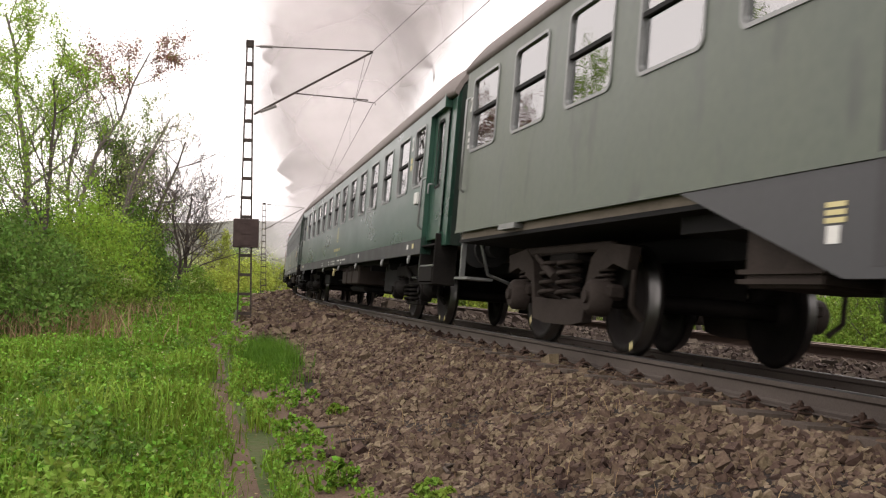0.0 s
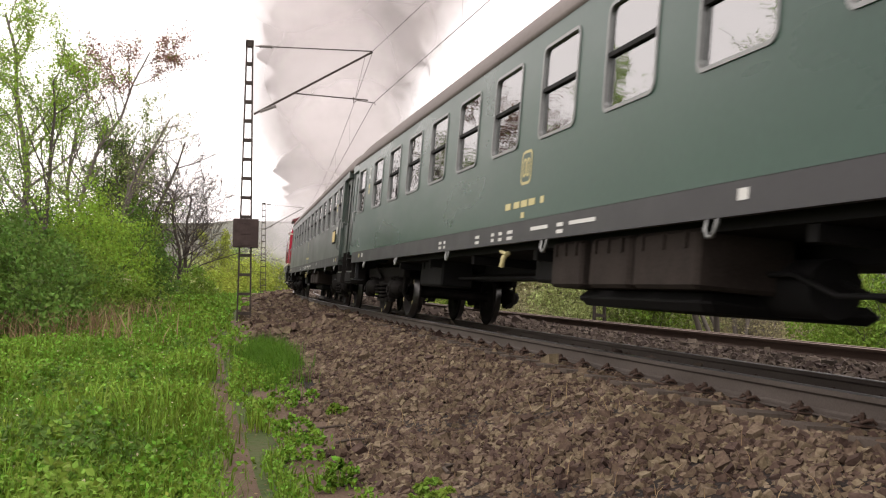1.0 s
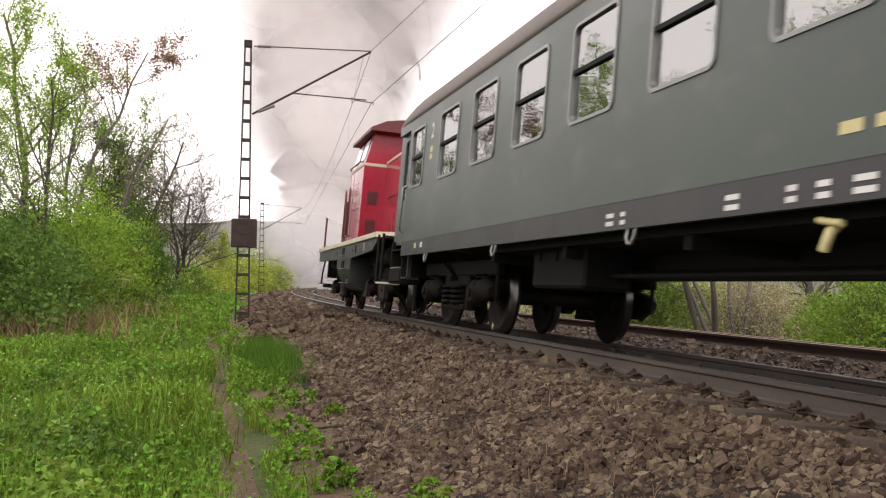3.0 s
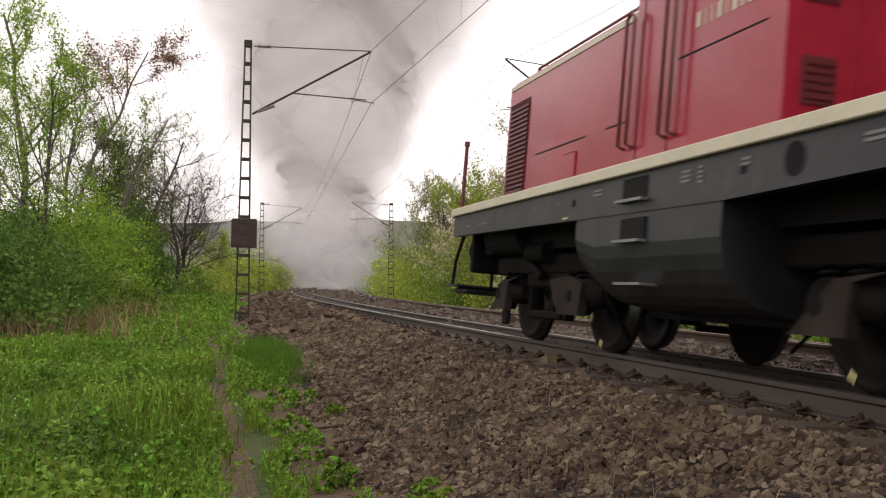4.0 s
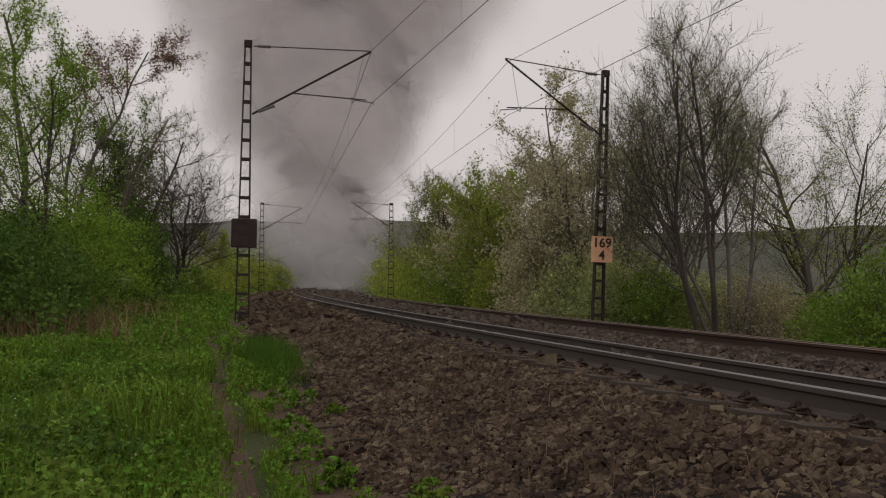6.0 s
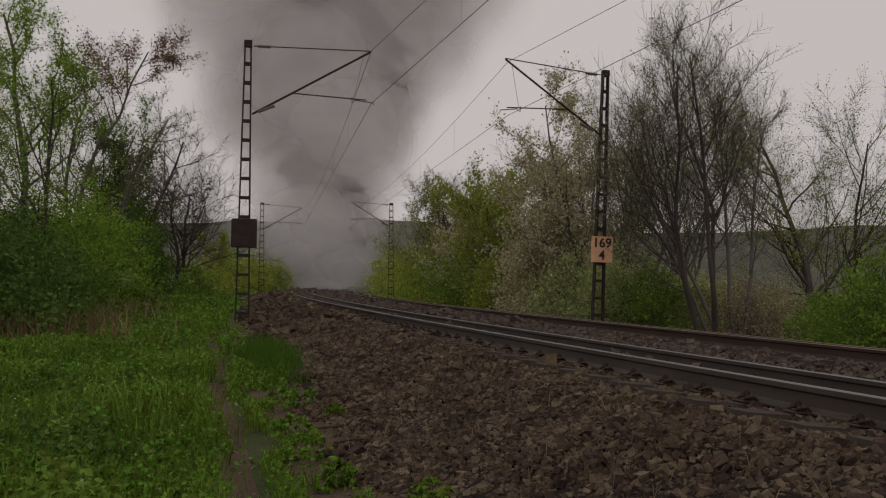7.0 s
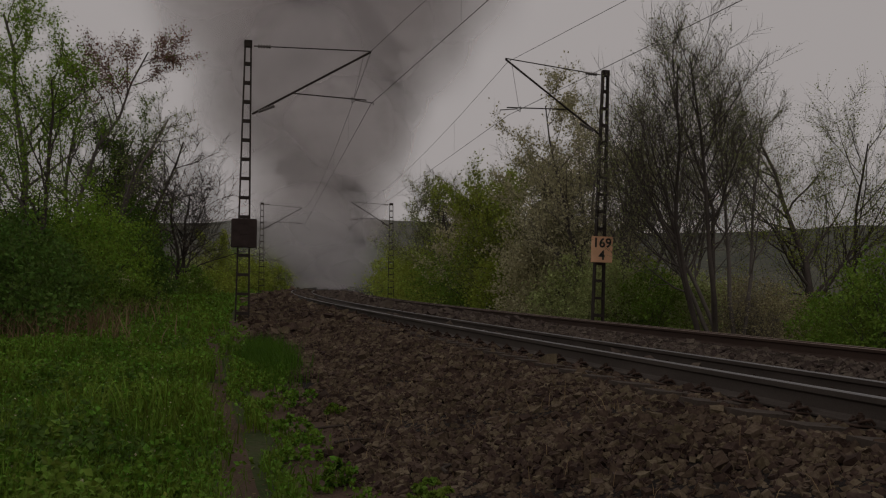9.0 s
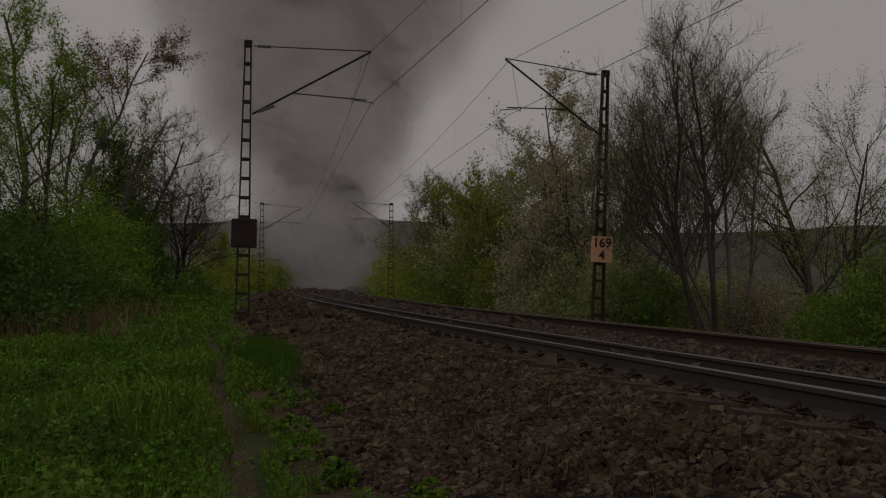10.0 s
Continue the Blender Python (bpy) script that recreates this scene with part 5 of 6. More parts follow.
    for x in (-1.48, 1.48):
        for y in (-4.92, -5.40):
            part("step_post", Shape().tube([(x, y, 0.58), (x, y, 1.42)], 0.024, 8), M["black"], c)
        part("end_step", Shape().box(min(x, x * 0.78), max(x, x * 0.78), -5.50, -4.86, 0.555, 0.585), M["cream"], c, "worn pale step")
    for x in (-1.32, 1.32):
        br = Shape().tube([(x, 5.44, 1.36), (x, 5.44, 1.16), (x * 1.02, 5.62, 0.86), (x * 1.02, 5.70, 0.56)], 0.022, 6)
        br.tube([(x * 0.72, 5.30, 1.36), (x * 0.72, 5.30, 0.56)], 0.022, 6)
        part("step_bracket", br, M["black"], c)
        part("shunter_step", Shape().box(min(x * 1.08, x * 0.62), max(x * 1.08, x * 0.62), 5.18, 5.78, 0.535, 0.56).box(min(x * 1.0, x * 0.66), max(x * 1.0, x * 0.66), 5.2, 5.7, 0.45, 0.535, bevel=0.03), M["frame_grey"], c)
    for e in (-1, 1):
        part("buffer_beam", Shape().box(-1.25, 1.25, min(e * 5.2, e * 5.3), max(e * 5.2, e * 5.3), 0.72, 1.38, bevel=0.02), M["black"], c)
        for x in (-0.875, 0.875):
            bf = Shape().tube([(x, e * 5.3, 1.02), (x, e * 5.8, 1.02)], [0.15, 0.11], 14).tube([(x, e * 5.8, 1.02), (x, e * 5.88, 1.02)], [0.25, 0.24], 22)
            part("buffer", bf, M["black"], c)
        part("coupling_hook", Shape().tube([(0, e * 5.3, 1.0), (0, e * 5.55, 1.0), (0, e * 5.62, 0.92), (0, e * 5.52, 0.86)], 0.04, 8), M["black"], c)
        for x in (-0.785, 0.785):
            part("rail_guard", Shape().box(x - 0.03, x + 0.03, min(e * 5.0, e * 5.2), max(e * 5.0, e * 5.2), 0.12, 0.7, bevel=0.02), M["black"], c)
        an = Shape().tube([(-1.08, e * 3.5, 1.12), (-1.08, e * 4.7, 1.12)], 0.19, 14)
        part("air_tank", an, M["black"], c)
    part("frame_core", Shape().box(-1.1, 1.1, -5.2, 5.2, 0.95, 1.36).box(-0.7, 0.7, -1.4, 1.3, 0.34, 0.95), M["black"], c)
    for yb in (-3.0, 3.0):
        build_bogie(c, yb, 2.2, M["bogie"], "guided")
        for s in (-1, 1):
            for d in (-0.62, 0.62):
                arm = Shape()
                X = s * 1.18
                out = [(yb + d * 1.75 - 0.26, 0.30), (yb + d * 1.75 + 0.26, 0.30), (yb + d * 1.2 + 0.2, 0.62), (yb + d * 1.2 - 0.3, 0.66), (yb + d * 1.75 - 0.3, 0.60)]
                arm.add([(x, y, z) for x in (X - 0.04, X + 0.04) for y, z in out], [(0, 1, 2, 3, 4), (5, 6, 7, 8, 9)] + [(i, (i + 1) % 5, 5 + (i + 1) % 5, 5 + i) for i in range(5)])
                part("axle_guide", arm, M["bogie_a"], c, "dusty triangular axle guide")
            part("sand_pipe", Shape().tube([(s * 1.15, yb - 1.75, 1.0), (s * 1.1, yb - 1.7, 0.5), (s * 0.8, yb - 1.58, 0.12)], 0.022, 6), M["bogie"], c)
            part("brake_cylinder", Shape().tube([(s * 1.1, yb - 0.2, 0.92), (s * 1.1, yb + 0.35, 0.92)], 0.11, 12), M["bogie"], c)
    TRAIN.append((c, centre, 3.0))
    return c


build_old_coach(2.38)
build_coach("railway_coach", "long dark green railway coach with divided windows", 26.0, M["green_b"], False)
build_coach("railway_coach", "long dull grey-green railway coach with yellow board", 51.64, M["green_c"], True)
build_locomotive(70.10)


# bearings in degrees from north: the camera looks along 14.6
def bear(px):
    return YAW + math.degrees(math.atan((px - 784) / 1807.6))


def planted(px, dist):
    return on_ground(bear(px), dist, 0.05)


def build_woods():
    B, BD = M["bark"], M["bark_dark"]
    # the wood on the grassy side
    for px, d, seed, bark, leaf, label, n, size, shape in (
            (-45, 22, 11, BD, "leaf_bright", "tall thin tree with fresh light green leaves", 11500, 0.058, dict(height=8.6, r0=0.13, spread=0.40, limbs=12, subs=7, twigs=6, start=0.3)),
            (18, 26, 12, BD, "leaf_bright", "tall slender tree with fresh light green leaves", 12500, 0.060, dict(height=8.3, r0=0.13, spread=0.34, stems=2, limbs=12, subs=7, twigs=6)),
            (62, 29, 13, B, "leaf_bright", "slender tree in fresh light green leaf", 11500, 0.060, dict(height=8.5, r0=0.13, spread=0.32, limbs=12, subs=7, twigs=6, start=0.35)),
            (160, 36, 15, B, "leaf_pale", "thin almost bare tree with a few buds", 945, 0.061, dict(height=7.6, r0=0.12, spread=0.34, limbs=11, subs=7, twigs=7, start=0.4)),
            (205, 38, 16, BD, "leaf_mid", "half-bare tree with opening green leaves", 12000, 0.07, dict(height=7.2, r0=0.13, spread=0.36, stems=3, limbs=11, subs=7, twigs=6)),
            (236, 40, 17, BD, "leaf_dark", "ivy-grown tree with dark green leaves", 14850, 0.091, dict(height=6.4, r0=0.13, spread=0.30, stems=2, limbs=12, subs=7, twigs=6, start=0.1)),
            (334, 60, 58, BD, "bud", "bare round-crowned tree with dark twigs", 2600, 0.06, dict(height=7.6, r0=0.20, rmin=0.013, spread=0.58, stems=3, limbs=14, subs=9, twigs=9, start=0.22, wander=0.18, up=0.25)),
            (372, 80, 19, B, "leaf_yellow", "pale willow with yellow-green leaves", 6750, 0.098, dict(height=5.0, r0=0.105, rmin=0.0094, spread=0.35, stems=2, limbs=12, subs=6, twigs=6))):
        shape.setdefault("rmin", 0.0062)
        shape.setdefault("wander", 0.12)
        build_tree(planted(px, d), seed, bark, M[leaf], label, n, size, **shape)
    build_tree(planted(116, 33), 14, B, M["leaf_mid"], "tall bare tree with a reddish brown top", 1800, 0.06, height=8.9, rmin=0.0062, r0=0.14, spread=0.33, stems=2, limbs=13, subs=7, twigs=6, start=0.4,
               extra=(M["leaf_red"], 17000, 0.062, 6.7, "red_leaves"))
    # a bare limb that reaches out of the wood
    build_tree(planted(232, 41), 21, BD, M["bud"], "leaning bare tree with fine twigs", 260, 0.04, height=7.2, rmin=0.007, r0=0.12, spread=0.40, limbs=9, subs=7, twigs=6, lean=(0.34, 0.05), start=0.55, up=0.15)
    bushes = [(-20, 19, 2.5, 3.0, "leaf_dark"), (35, 23, 2.6, 3.2, "leaf_dark"), (92, 26, 2.5, 3.2, "leaf_mid"), (55, 30, 3.4, 3.8, "leaf_dark"), (150, 30, 4.0, 3.0, "leaf_bright"), (196, 34, 3.4, 2.8, "leaf_mid"),
              (225, 36, 3.8, 2.6, "leaf_dark"), (248, 41, 3.6, 2.2, "leaf_dark"), (205, 28, 1.5, 2.2, "leaf_mid"), (272, 50, 1.8, 2.6, "leaf_dark"), (345, 57, 2.0, 2.4, "leaf_mid"), (322, 70, 1.7, 4.0, "leaf_pale"),
              (385, 72, 2.2, 3.0, "leaf_yellow"), (405, 86, 3.4, 4.0, "leaf_yellow"), (440, 98, 3.8, 4.4, "leaf_yellow"), (478, 110, 4.2, 4.8, "leaf_yellow"), (462, 124, 6.0, 6.0, "leaf_pale"),
              (0, 40, 4.6, 6.0, "leaf_dark"), (100, 46, 5.0, 7.0, "leaf_dark"), (180, 54, 4.6, 6.0, "leaf_dark"), (290, 76, 3.2, 6.0, "leaf_dark"), (355, 110, 4.0, 8.0, "leaf_pale"), (430, 130, 6.0, 9.0, "leaf_mid")]
    looks = {"leaf_mid": "dense green bush at the wood's edge", "leaf_dark": "dense dark green leafy bush", "leaf_bright": "bush in fresh bright green leaf",
             "leaf_yellow": "yellow-green spring bush in leaf", "leaf_pale": "pale bush with opening leaves", "bud": "tangled brown bush with bare twigs"}
    for i, (px, d, h, w, leaf) in enumerate(bushes):
        n = int(min(14000, 1550 * h * w / max(1, d / 28) ** 1.4))
        build_bush(planted(px, d), 100 + i, BD, M[leaf], looks[leaf], h, w, n, 0.070 * max(1, d / 30) ** 0.7, 110 + int(h * 34), group="bushes along the wood",
                   extra=(M["blossom"], 320, 0.05, "white_blossom") if i in (1, 2) else None, wood=(4, 6, 4, 3))
    # the trees beyond the second track
    fine = dict(rmin=0.0056, limbs=14, subs=9, twigs=8, wander=0.10)
    for px, d, seed, bark, leaf, label, n, size, shape in (
            (1258, 28, 31, BD, "leaf_pale", "many-stemmed bare tree with fine upright twigs", 9000, 0.042, dict(height=8.7, spread=0.36, stems=4, start=0.38, up=0.5)),
            (1300, 30, 32, B, "leaf_pale", "many-stemmed tree with fine twigs and pale buds", 9000, 0.042, dict(height=8.6, spread=0.36, stems=4, start=0.38, up=0.5)),
            (1430, 36, 33, BD, "leaf_yellow", "spreading tree with sparse yellow-green leaves", 13000, 0.052, dict(height=8.8, spread=0.55, start=0.28, lean=(0.05, 0), r0=0.17)),
            (1535, 40, 34, BD, "leaf_yellow", "spreading tree with thin light green leaves", 14000, 0.055, dict(height=9.6, spread=0.52, stems=3, start=0.25, r0=0.16)),
            (1180, 38, 35, B, "leaf_pale", "tall bare tree with fine brown twigs", 6500, 0.042, dict(height=9.3, spread=0.36, stems=3, start=0.36, up=0.4)),
            (1105, 37, 36, B, "leaf_pale", "tree with pale opening leaves", 8500, 0.055, dict(height=9.4, spread=0.34, stems=3, start=0.28, up=0.4)),
            (1045, 38, 37, B, "blossom", "tree with cream-coloured blossom", 18562, 0.091, dict(height=9.1, spread=0.32, stems=3, start=0.12, up=0.4)),
            (985, 42, 38, BD, "blossom", "spreading tree in cream-coloured blossom", 20000, 0.1, dict(height=6.9, spread=0.40, stems=3, start=0.1)),
            (905, 48, 39, BD, "leaf_yellow", "round tree with pale yellow leaves", 20000, 0.1, dict(height=7.2, spread=0.42, stems=3, start=0.1)),
            (850, 55, 40, BD, "blossom", "low tree with cream-coloured blossom", 16875, 0.122, dict(height=6.0, rmin=0.0067, spread=0.48, stems=3, start=0.1)),
            (822, 62, 41, BD, "bud", "bare tree with open dark branches", 1620, 0.061, dict(height=8.6, rmin=0.0078, spread=0.45, stems=3, start=0.3)),
            (772, 72, 42, BD, "leaf_pale", "half-bare spreading tree with pale leaves", 8437, 0.122, dict(height=8.2, rmin=0.0088, spread=0.42, stems=2, start=0.25)),
            (1072, 41, 43, B, "leaf_pale", "slim tree with pale opening leaves", 6500, 0.052, dict(height=9.1, spread=0.34, stems=3, start=0.15, up=0.4)),
            (935, 46, 44, B, "leaf_yellow", "low tree with yellow-green leaves", 15187, 0.106, dict(height=6.6, spread=0.42, stems=3, start=0.1))):
        build_tree(planted(px, d), seed, bark, M[leaf], label, n, size, **{**fine, **shape})
    right = [(1512, 25, 1.9, 2.4, "leaf_mid"), (1562, 23, 2.3, 2.4, "leaf_mid"), (1462, 29, 1.7, 2.2, "leaf_mid"), (1345, 31, 2.0, 3.0, "bud"), (1390, 34, 2.4, 3.4, "bud"), (1290, 34, 2.4, 3.2, "bud"), (1225, 33, 2.2, 2.8, "leaf_pale"), (1150, 32, 2.0, 2.8, "leaf_mid"),
             (1085, 33, 2.4, 2.8, "leaf_pale"), (1130, 40, 3.2, 4.0, "leaf_yellow"), (1015, 36, 2.4, 3.0, "leaf_pale"), (945, 40, 2.8, 3.4, "blossom"), (985, 47, 3.4, 4.4, "leaf_pale"), (890, 45, 2.6, 3.4, "leaf_yellow"),
             (838, 52, 3.4, 4.0, "leaf_mid"), (790, 60, 3.6, 4.4, "leaf_mid"), (752, 70, 4.0, 4.6, "leaf_yellow"), (722, 84, 4.4, 5.0, "leaf_yellow"), (700, 100, 5.0, 6.0, "leaf_yellow"), (672, 130, 6.0, 8.0, "leaf_mid"),
             (1300, 46, 3.6, 5.0, "bud"), (1480, 48, 4.0, 6.0, "leaf_pale"), (1390, 58, 4.6, 7.0, "leaf_yellow"), (1230, 50, 4.0, 6.0, "leaf_pale"), (1080, 52, 4.4, 6.0, "leaf_pale")]
    looks["blossom"] = "low bush with cream-coloured blossom"
    for i, (px, d, h, w, leaf) in enumerate(right):
        bare = leaf == "bud"
        n = int(min(12000, (1300 if bare else 1400) * h * w / max(1, d / 28) ** 1.4))
        build_bush(planted(px, d), 200 + i, B if bare else BD, M[leaf], looks[leaf], h + 0.8, w, n, (0.052 if bare else 0.070) * max(1, d / 30) ** 0.7, 110 + int(h * 34), group="bushes beyond the tracks",
                   wood=(6, 9, 7, 5) if bare else (4, 6, 4, 3))


build_woods()


# ---------------------------------------------------------------- the far hills
def build_hills():
    # Woodland colours lifted and greyed: the haze of distance is painted in.
    M["woods"] = material("hazed_wooded_hill", [(0.048, 0.055, 0.043), (0.088, 0.090, 0.066), (0.125, 0.117, 0.090)], 0.95, scale=0.05, fine=0.4, bump=0)
    sh = Shape()
    cols = 240
    verts = []
    for i in range(cols + 1):
        b = radians(-70 + 170 * i / cols)
        crest = 34 + 7 * noise.noise((b * 3, 0, 0)) + 2.2 * noise.noise((b * 14, 4, 0)) + 1.1 * noise.noise((b * 90, 5, 0))
        for dist, k in ((330, -13), (420, 0.25), (520, 0.7), (600, 1.0), (760, 0.9)):
            z = k if k < 0 else crest * k - 4 * (1 - k)
            verts.append((sin(b) * dist, cos(b) * dist, z))
    sh.add(verts, [(i * 5 + j, (i + 1) * 5 + j, (i + 1) * 5 + j + 1, i * 5 + j + 1) for i in range(cols) for j in range(4)], True)
    tagged(part("backdrop", sh, M["woods"]), "wooded hills on the far side of the valley", "hill", kind="structure")


build_hills()


# ---------------------------------------------------------------- smoke
def smoke_material(name, dense, colour):
    """Thin towards the rim of a puff, torn by noise."""
    m = bpy.data.materials.new(name)
    m.use_nodes = True
    n, l = m.node_tree.nodes, m.node_tree.links
    n.remove(n["Principled BSDF"])

    def math_node(op, a, b):
        k = n.new("ShaderNodeMath")
        k.operation = op
        for i, v in enumerate((a, b)):
            if isinstance(v, (int, float)):
                k.inputs[i].default_value = v
            else:
                l.new(v, k.inputs[i])
        return k.outputs[0]

    def step(v, lo, hi):
        k = n.new("ShaderNodeMapRange")
        k.interpolation_type = "SMOOTHSTEP"
        k.inputs["From Min"].default_value, k.inputs["From Max"].default_value = lo, hi
        l.new(v, k.inputs["Value"])
        return k.outputs[0]

    co, sep, info = n.new("ShaderNodeTexCoord"), n.new("ShaderNodeSeparateXYZ"), n.new("ShaderNodeObjectInfo")
    l.new(co.outputs["Object"], sep.inputs[0])
    thick = math_node("MULTIPLY", sep.outputs["Y"], sep.outputs["Y"])
    no = n.new("ShaderNodeTexNoise")
    no.noise_dimensions = "4D"
    no.inputs["Scale"].default_value, no.inputs["Detail"].default_value, no.inputs["Roughness"].default_value = 1.5, 4, 0.5
    l.new(co.outputs["Object"], no.inputs["Vector"])
    l.new(math_node("MULTIPLY", info.outputs["Random"], 40.0), no.inputs["W"])
    torn = math_node("ADD", math_node("MULTIPLY", thick, 1.25), math_node("MULTIPLY", math_node("SUBTRACT", no.outputs["Fac"], 0.5), 1.5))
    alpha = math_node("MULTIPLY", math_node("MULTIPLY", step(torn, -0.1, 1.2), step(thick, 0.2, 1.0)), dense)
    tr, di, tl, both, mx = n.new("ShaderNodeBsdfTransparent"), n.new("ShaderNodeBsdfDiffuse"), n.new("ShaderNodeBsdfTranslucent"), n.new("ShaderNodeMixShader"), n.new("ShaderNodeMixShader")
    di.inputs["Color"].default_value = tl.inputs["Color"].default_value = (*colour, 1)
    both.inputs[0].default_value = 0.5
    l.new(di.outputs[0], both.inputs[1])
    l.new(tl.outputs[0], both.inputs[2])
    l.new(alpha, mx.inputs[0])
    l.new(tr.outputs[0], mx.inputs[1])
    l.new(both.outputs[0], mx.inputs[2])
    l.new(mx.outputs[0], n["Material Output"].inputs["Surface"])
    return m


def puff_mesh(seed, mat):
    """One billow: a lumpy shell, open on its lee side."""
    bm = bmesh.new()
    bmesh.ops.create_icosphere(bm, subdivisions=4, radius=1)
    bmesh.ops.delete(bm, geom=[v for v in bm.verts if v.co.y > 0.05], context="VERTS")
    for v in bm.verts:
        k = 1 + 0.05 * noise.noise(v.co * 1.4 + Vector((seed * 7.3, 0, 0)))
        v.co *= k
    for f in bm.faces:
        f.smooth = True
    me = bpy.data.meshes.new("puff")
    bm.to_mesh(me)
    bm.free()
    me.materials.append(mat)
    return me


def build_smoke():
    thick = smoke_material("grey_smoke", 0.76, (0.80, 0.75, 0.76))
    thin = smoke_material("pale_mist", 0.40, (0.60, 0.58, 0.59))
    plume = thing("smoke_plume", "broad column of grey smoke drifting over the railway", "smoke")
    rng = random.Random(5)
    heavy, light = [puff_mesh(k, thick) for k in range(4)], [puff_mesh(k + 9, thin) for k in range(2)]
    count = 0
    # bearing in degrees, height, half width of the column and number of puffs at each level
    for b, z, half, n in ((8.2, 2.5, 6.0, 2), (7.9, 8.0, 10.0, 3), (7.7, 14.0, 11.6, 3), (7.4, 20.0, 15.0, 4), (7.5, 26.5, 18.5, 4), (7.9, 33.5, 22.0, 5), (8.5, 41.5, 26.0, 5), (9.6, 51.0, 30.0, 5)):
        for k in range(n):
            side = (k + 0.5) / n * 2 - 1
            r = half * 1.66 / n ** 0.6
            x = side * max(0.0, half - 0.6 * r) + rng.uniform(-0.06, 0.06) * half
            count += 1
            p = spot(b, 126 + 3.4 * (count * 4 % 11), z + rng.uniform(-0.10, 0.10) * half) + Vector((cos(radians(b)) * x, -sin(radians(b)) * x, 0))
            puff = part("puff", heavy[count % 4], None, plume)
            puff.scale = (r * rng.uniform(0.95, 1.1), r * 0.5, r * rng.uniform(0.9, 1.05))
            # the column first leans away and is narrow, then spreads
            up = z / 32
            west, east = (8.5, 6.8, 1.0, -0.6, -1.8), (-3.0, -4.5, 0.6, 0.3, -0.4)
            mix = (side + 1) / 2
            PUFFS.append((puff, p, [Vector((up * (v + (e - v) * mix), 0, 0.2 * up * i)) for i, (v, e) in enumerate(zip(west, east))]))
    # mist over the rails at the column's foot
    for b, dist, z, r in ((6.2, 112, 3.0, 5.5), (8.8, 118, 2.2, 6.0), (10.8, 124, 3.0, 5.5), (7.6, 104, 5.5, 6.5), (5.0, 120, 6.0, 6.0), (9.6, 108, 1.4, 4.5)):
        puff = part("mist", light[int(dist) % 2], None, plume, "thin pale mist")
        puff.scale = (r * 1.25, r * 0.5, r * 0.8)
        PUFFS.append((puff, spot(b, dist, z), [Vector((-0.12 * i, 0, 0.08 * i)) for i in range(5)]))


build_smoke()


# ---------------------------------------------------------------- ballast stones
def zs_of(a, u):
    """Ground heights for arrays of places along the railway."""
    xs = np.array([s[0] for s in SECTION])
    zs = np.array([s[1] for s in SECTION])
    z = np.interp(u, xs, zs)
    s1 = np.clip((a - 8) / 18, 0, 1)
    s1 = s1 * s1 * (3 - 2 * s1)
    s2 = np.clip((-1.5 - u) / 1.0, 0, 1)
    s2 = s2 * s2 * (3 - 2 * s2)
    return z + 0.26 * s1 * s2


def xyz_of(a, u, z):
    return np.stack([D0 + R - (R - u) * np.cos(a / R), (R - u) * np.sin(a / R), z], -1)


STONES = []
STONE_F = np.array([(0, 2, 3), (0, 3, 1), (4, 5, 7), (4, 7, 6), (0, 1, 5), (0, 5, 4), (2, 6, 7), (2, 7, 3), (0, 4, 6), (0, 6, 2), (1, 3, 7), (1, 7, 5)])


def stone_shapes(nr, count):
    """Crushed stones: skewed and chipped blocks."""
    v = np.array([(x, y, z) for z in (-1, 1) for y in (-1, 1) for x in (-1, 1)]) * 0.72
    out = []
    for i in range(count):
        w = v * nr.uniform(0.74, 1.12, (8, 1)) + nr.normal(size=(8, 3)) * 0.10
        w *= np.array([nr.uniform(0.95, 1.3), nr.uniform(0.85, 1.1), nr.uniform(0.72, 1.0)])
        out.append(w)
    return np.array(out)


def turns(nr, n):
    q = nr.normal(size=(n, 4))
    q /= np.linalg.norm(q, axis=1)[:, None]
    w, x, y, z = q.T
    return np.stack([1 - 2 * (y * y + z * z), 2 * (x * y - z * w), 2 * (x * z + y * w), 2 * (x * y + z * w), 1 - 2 * (x * x + z * z), 2 * (y * z - x * w), 2 * (x * z - y * w), 2 * (y * z + x * w), 1 - 2 * (x * x + y * y)], -1).reshape(n, 3, 3)


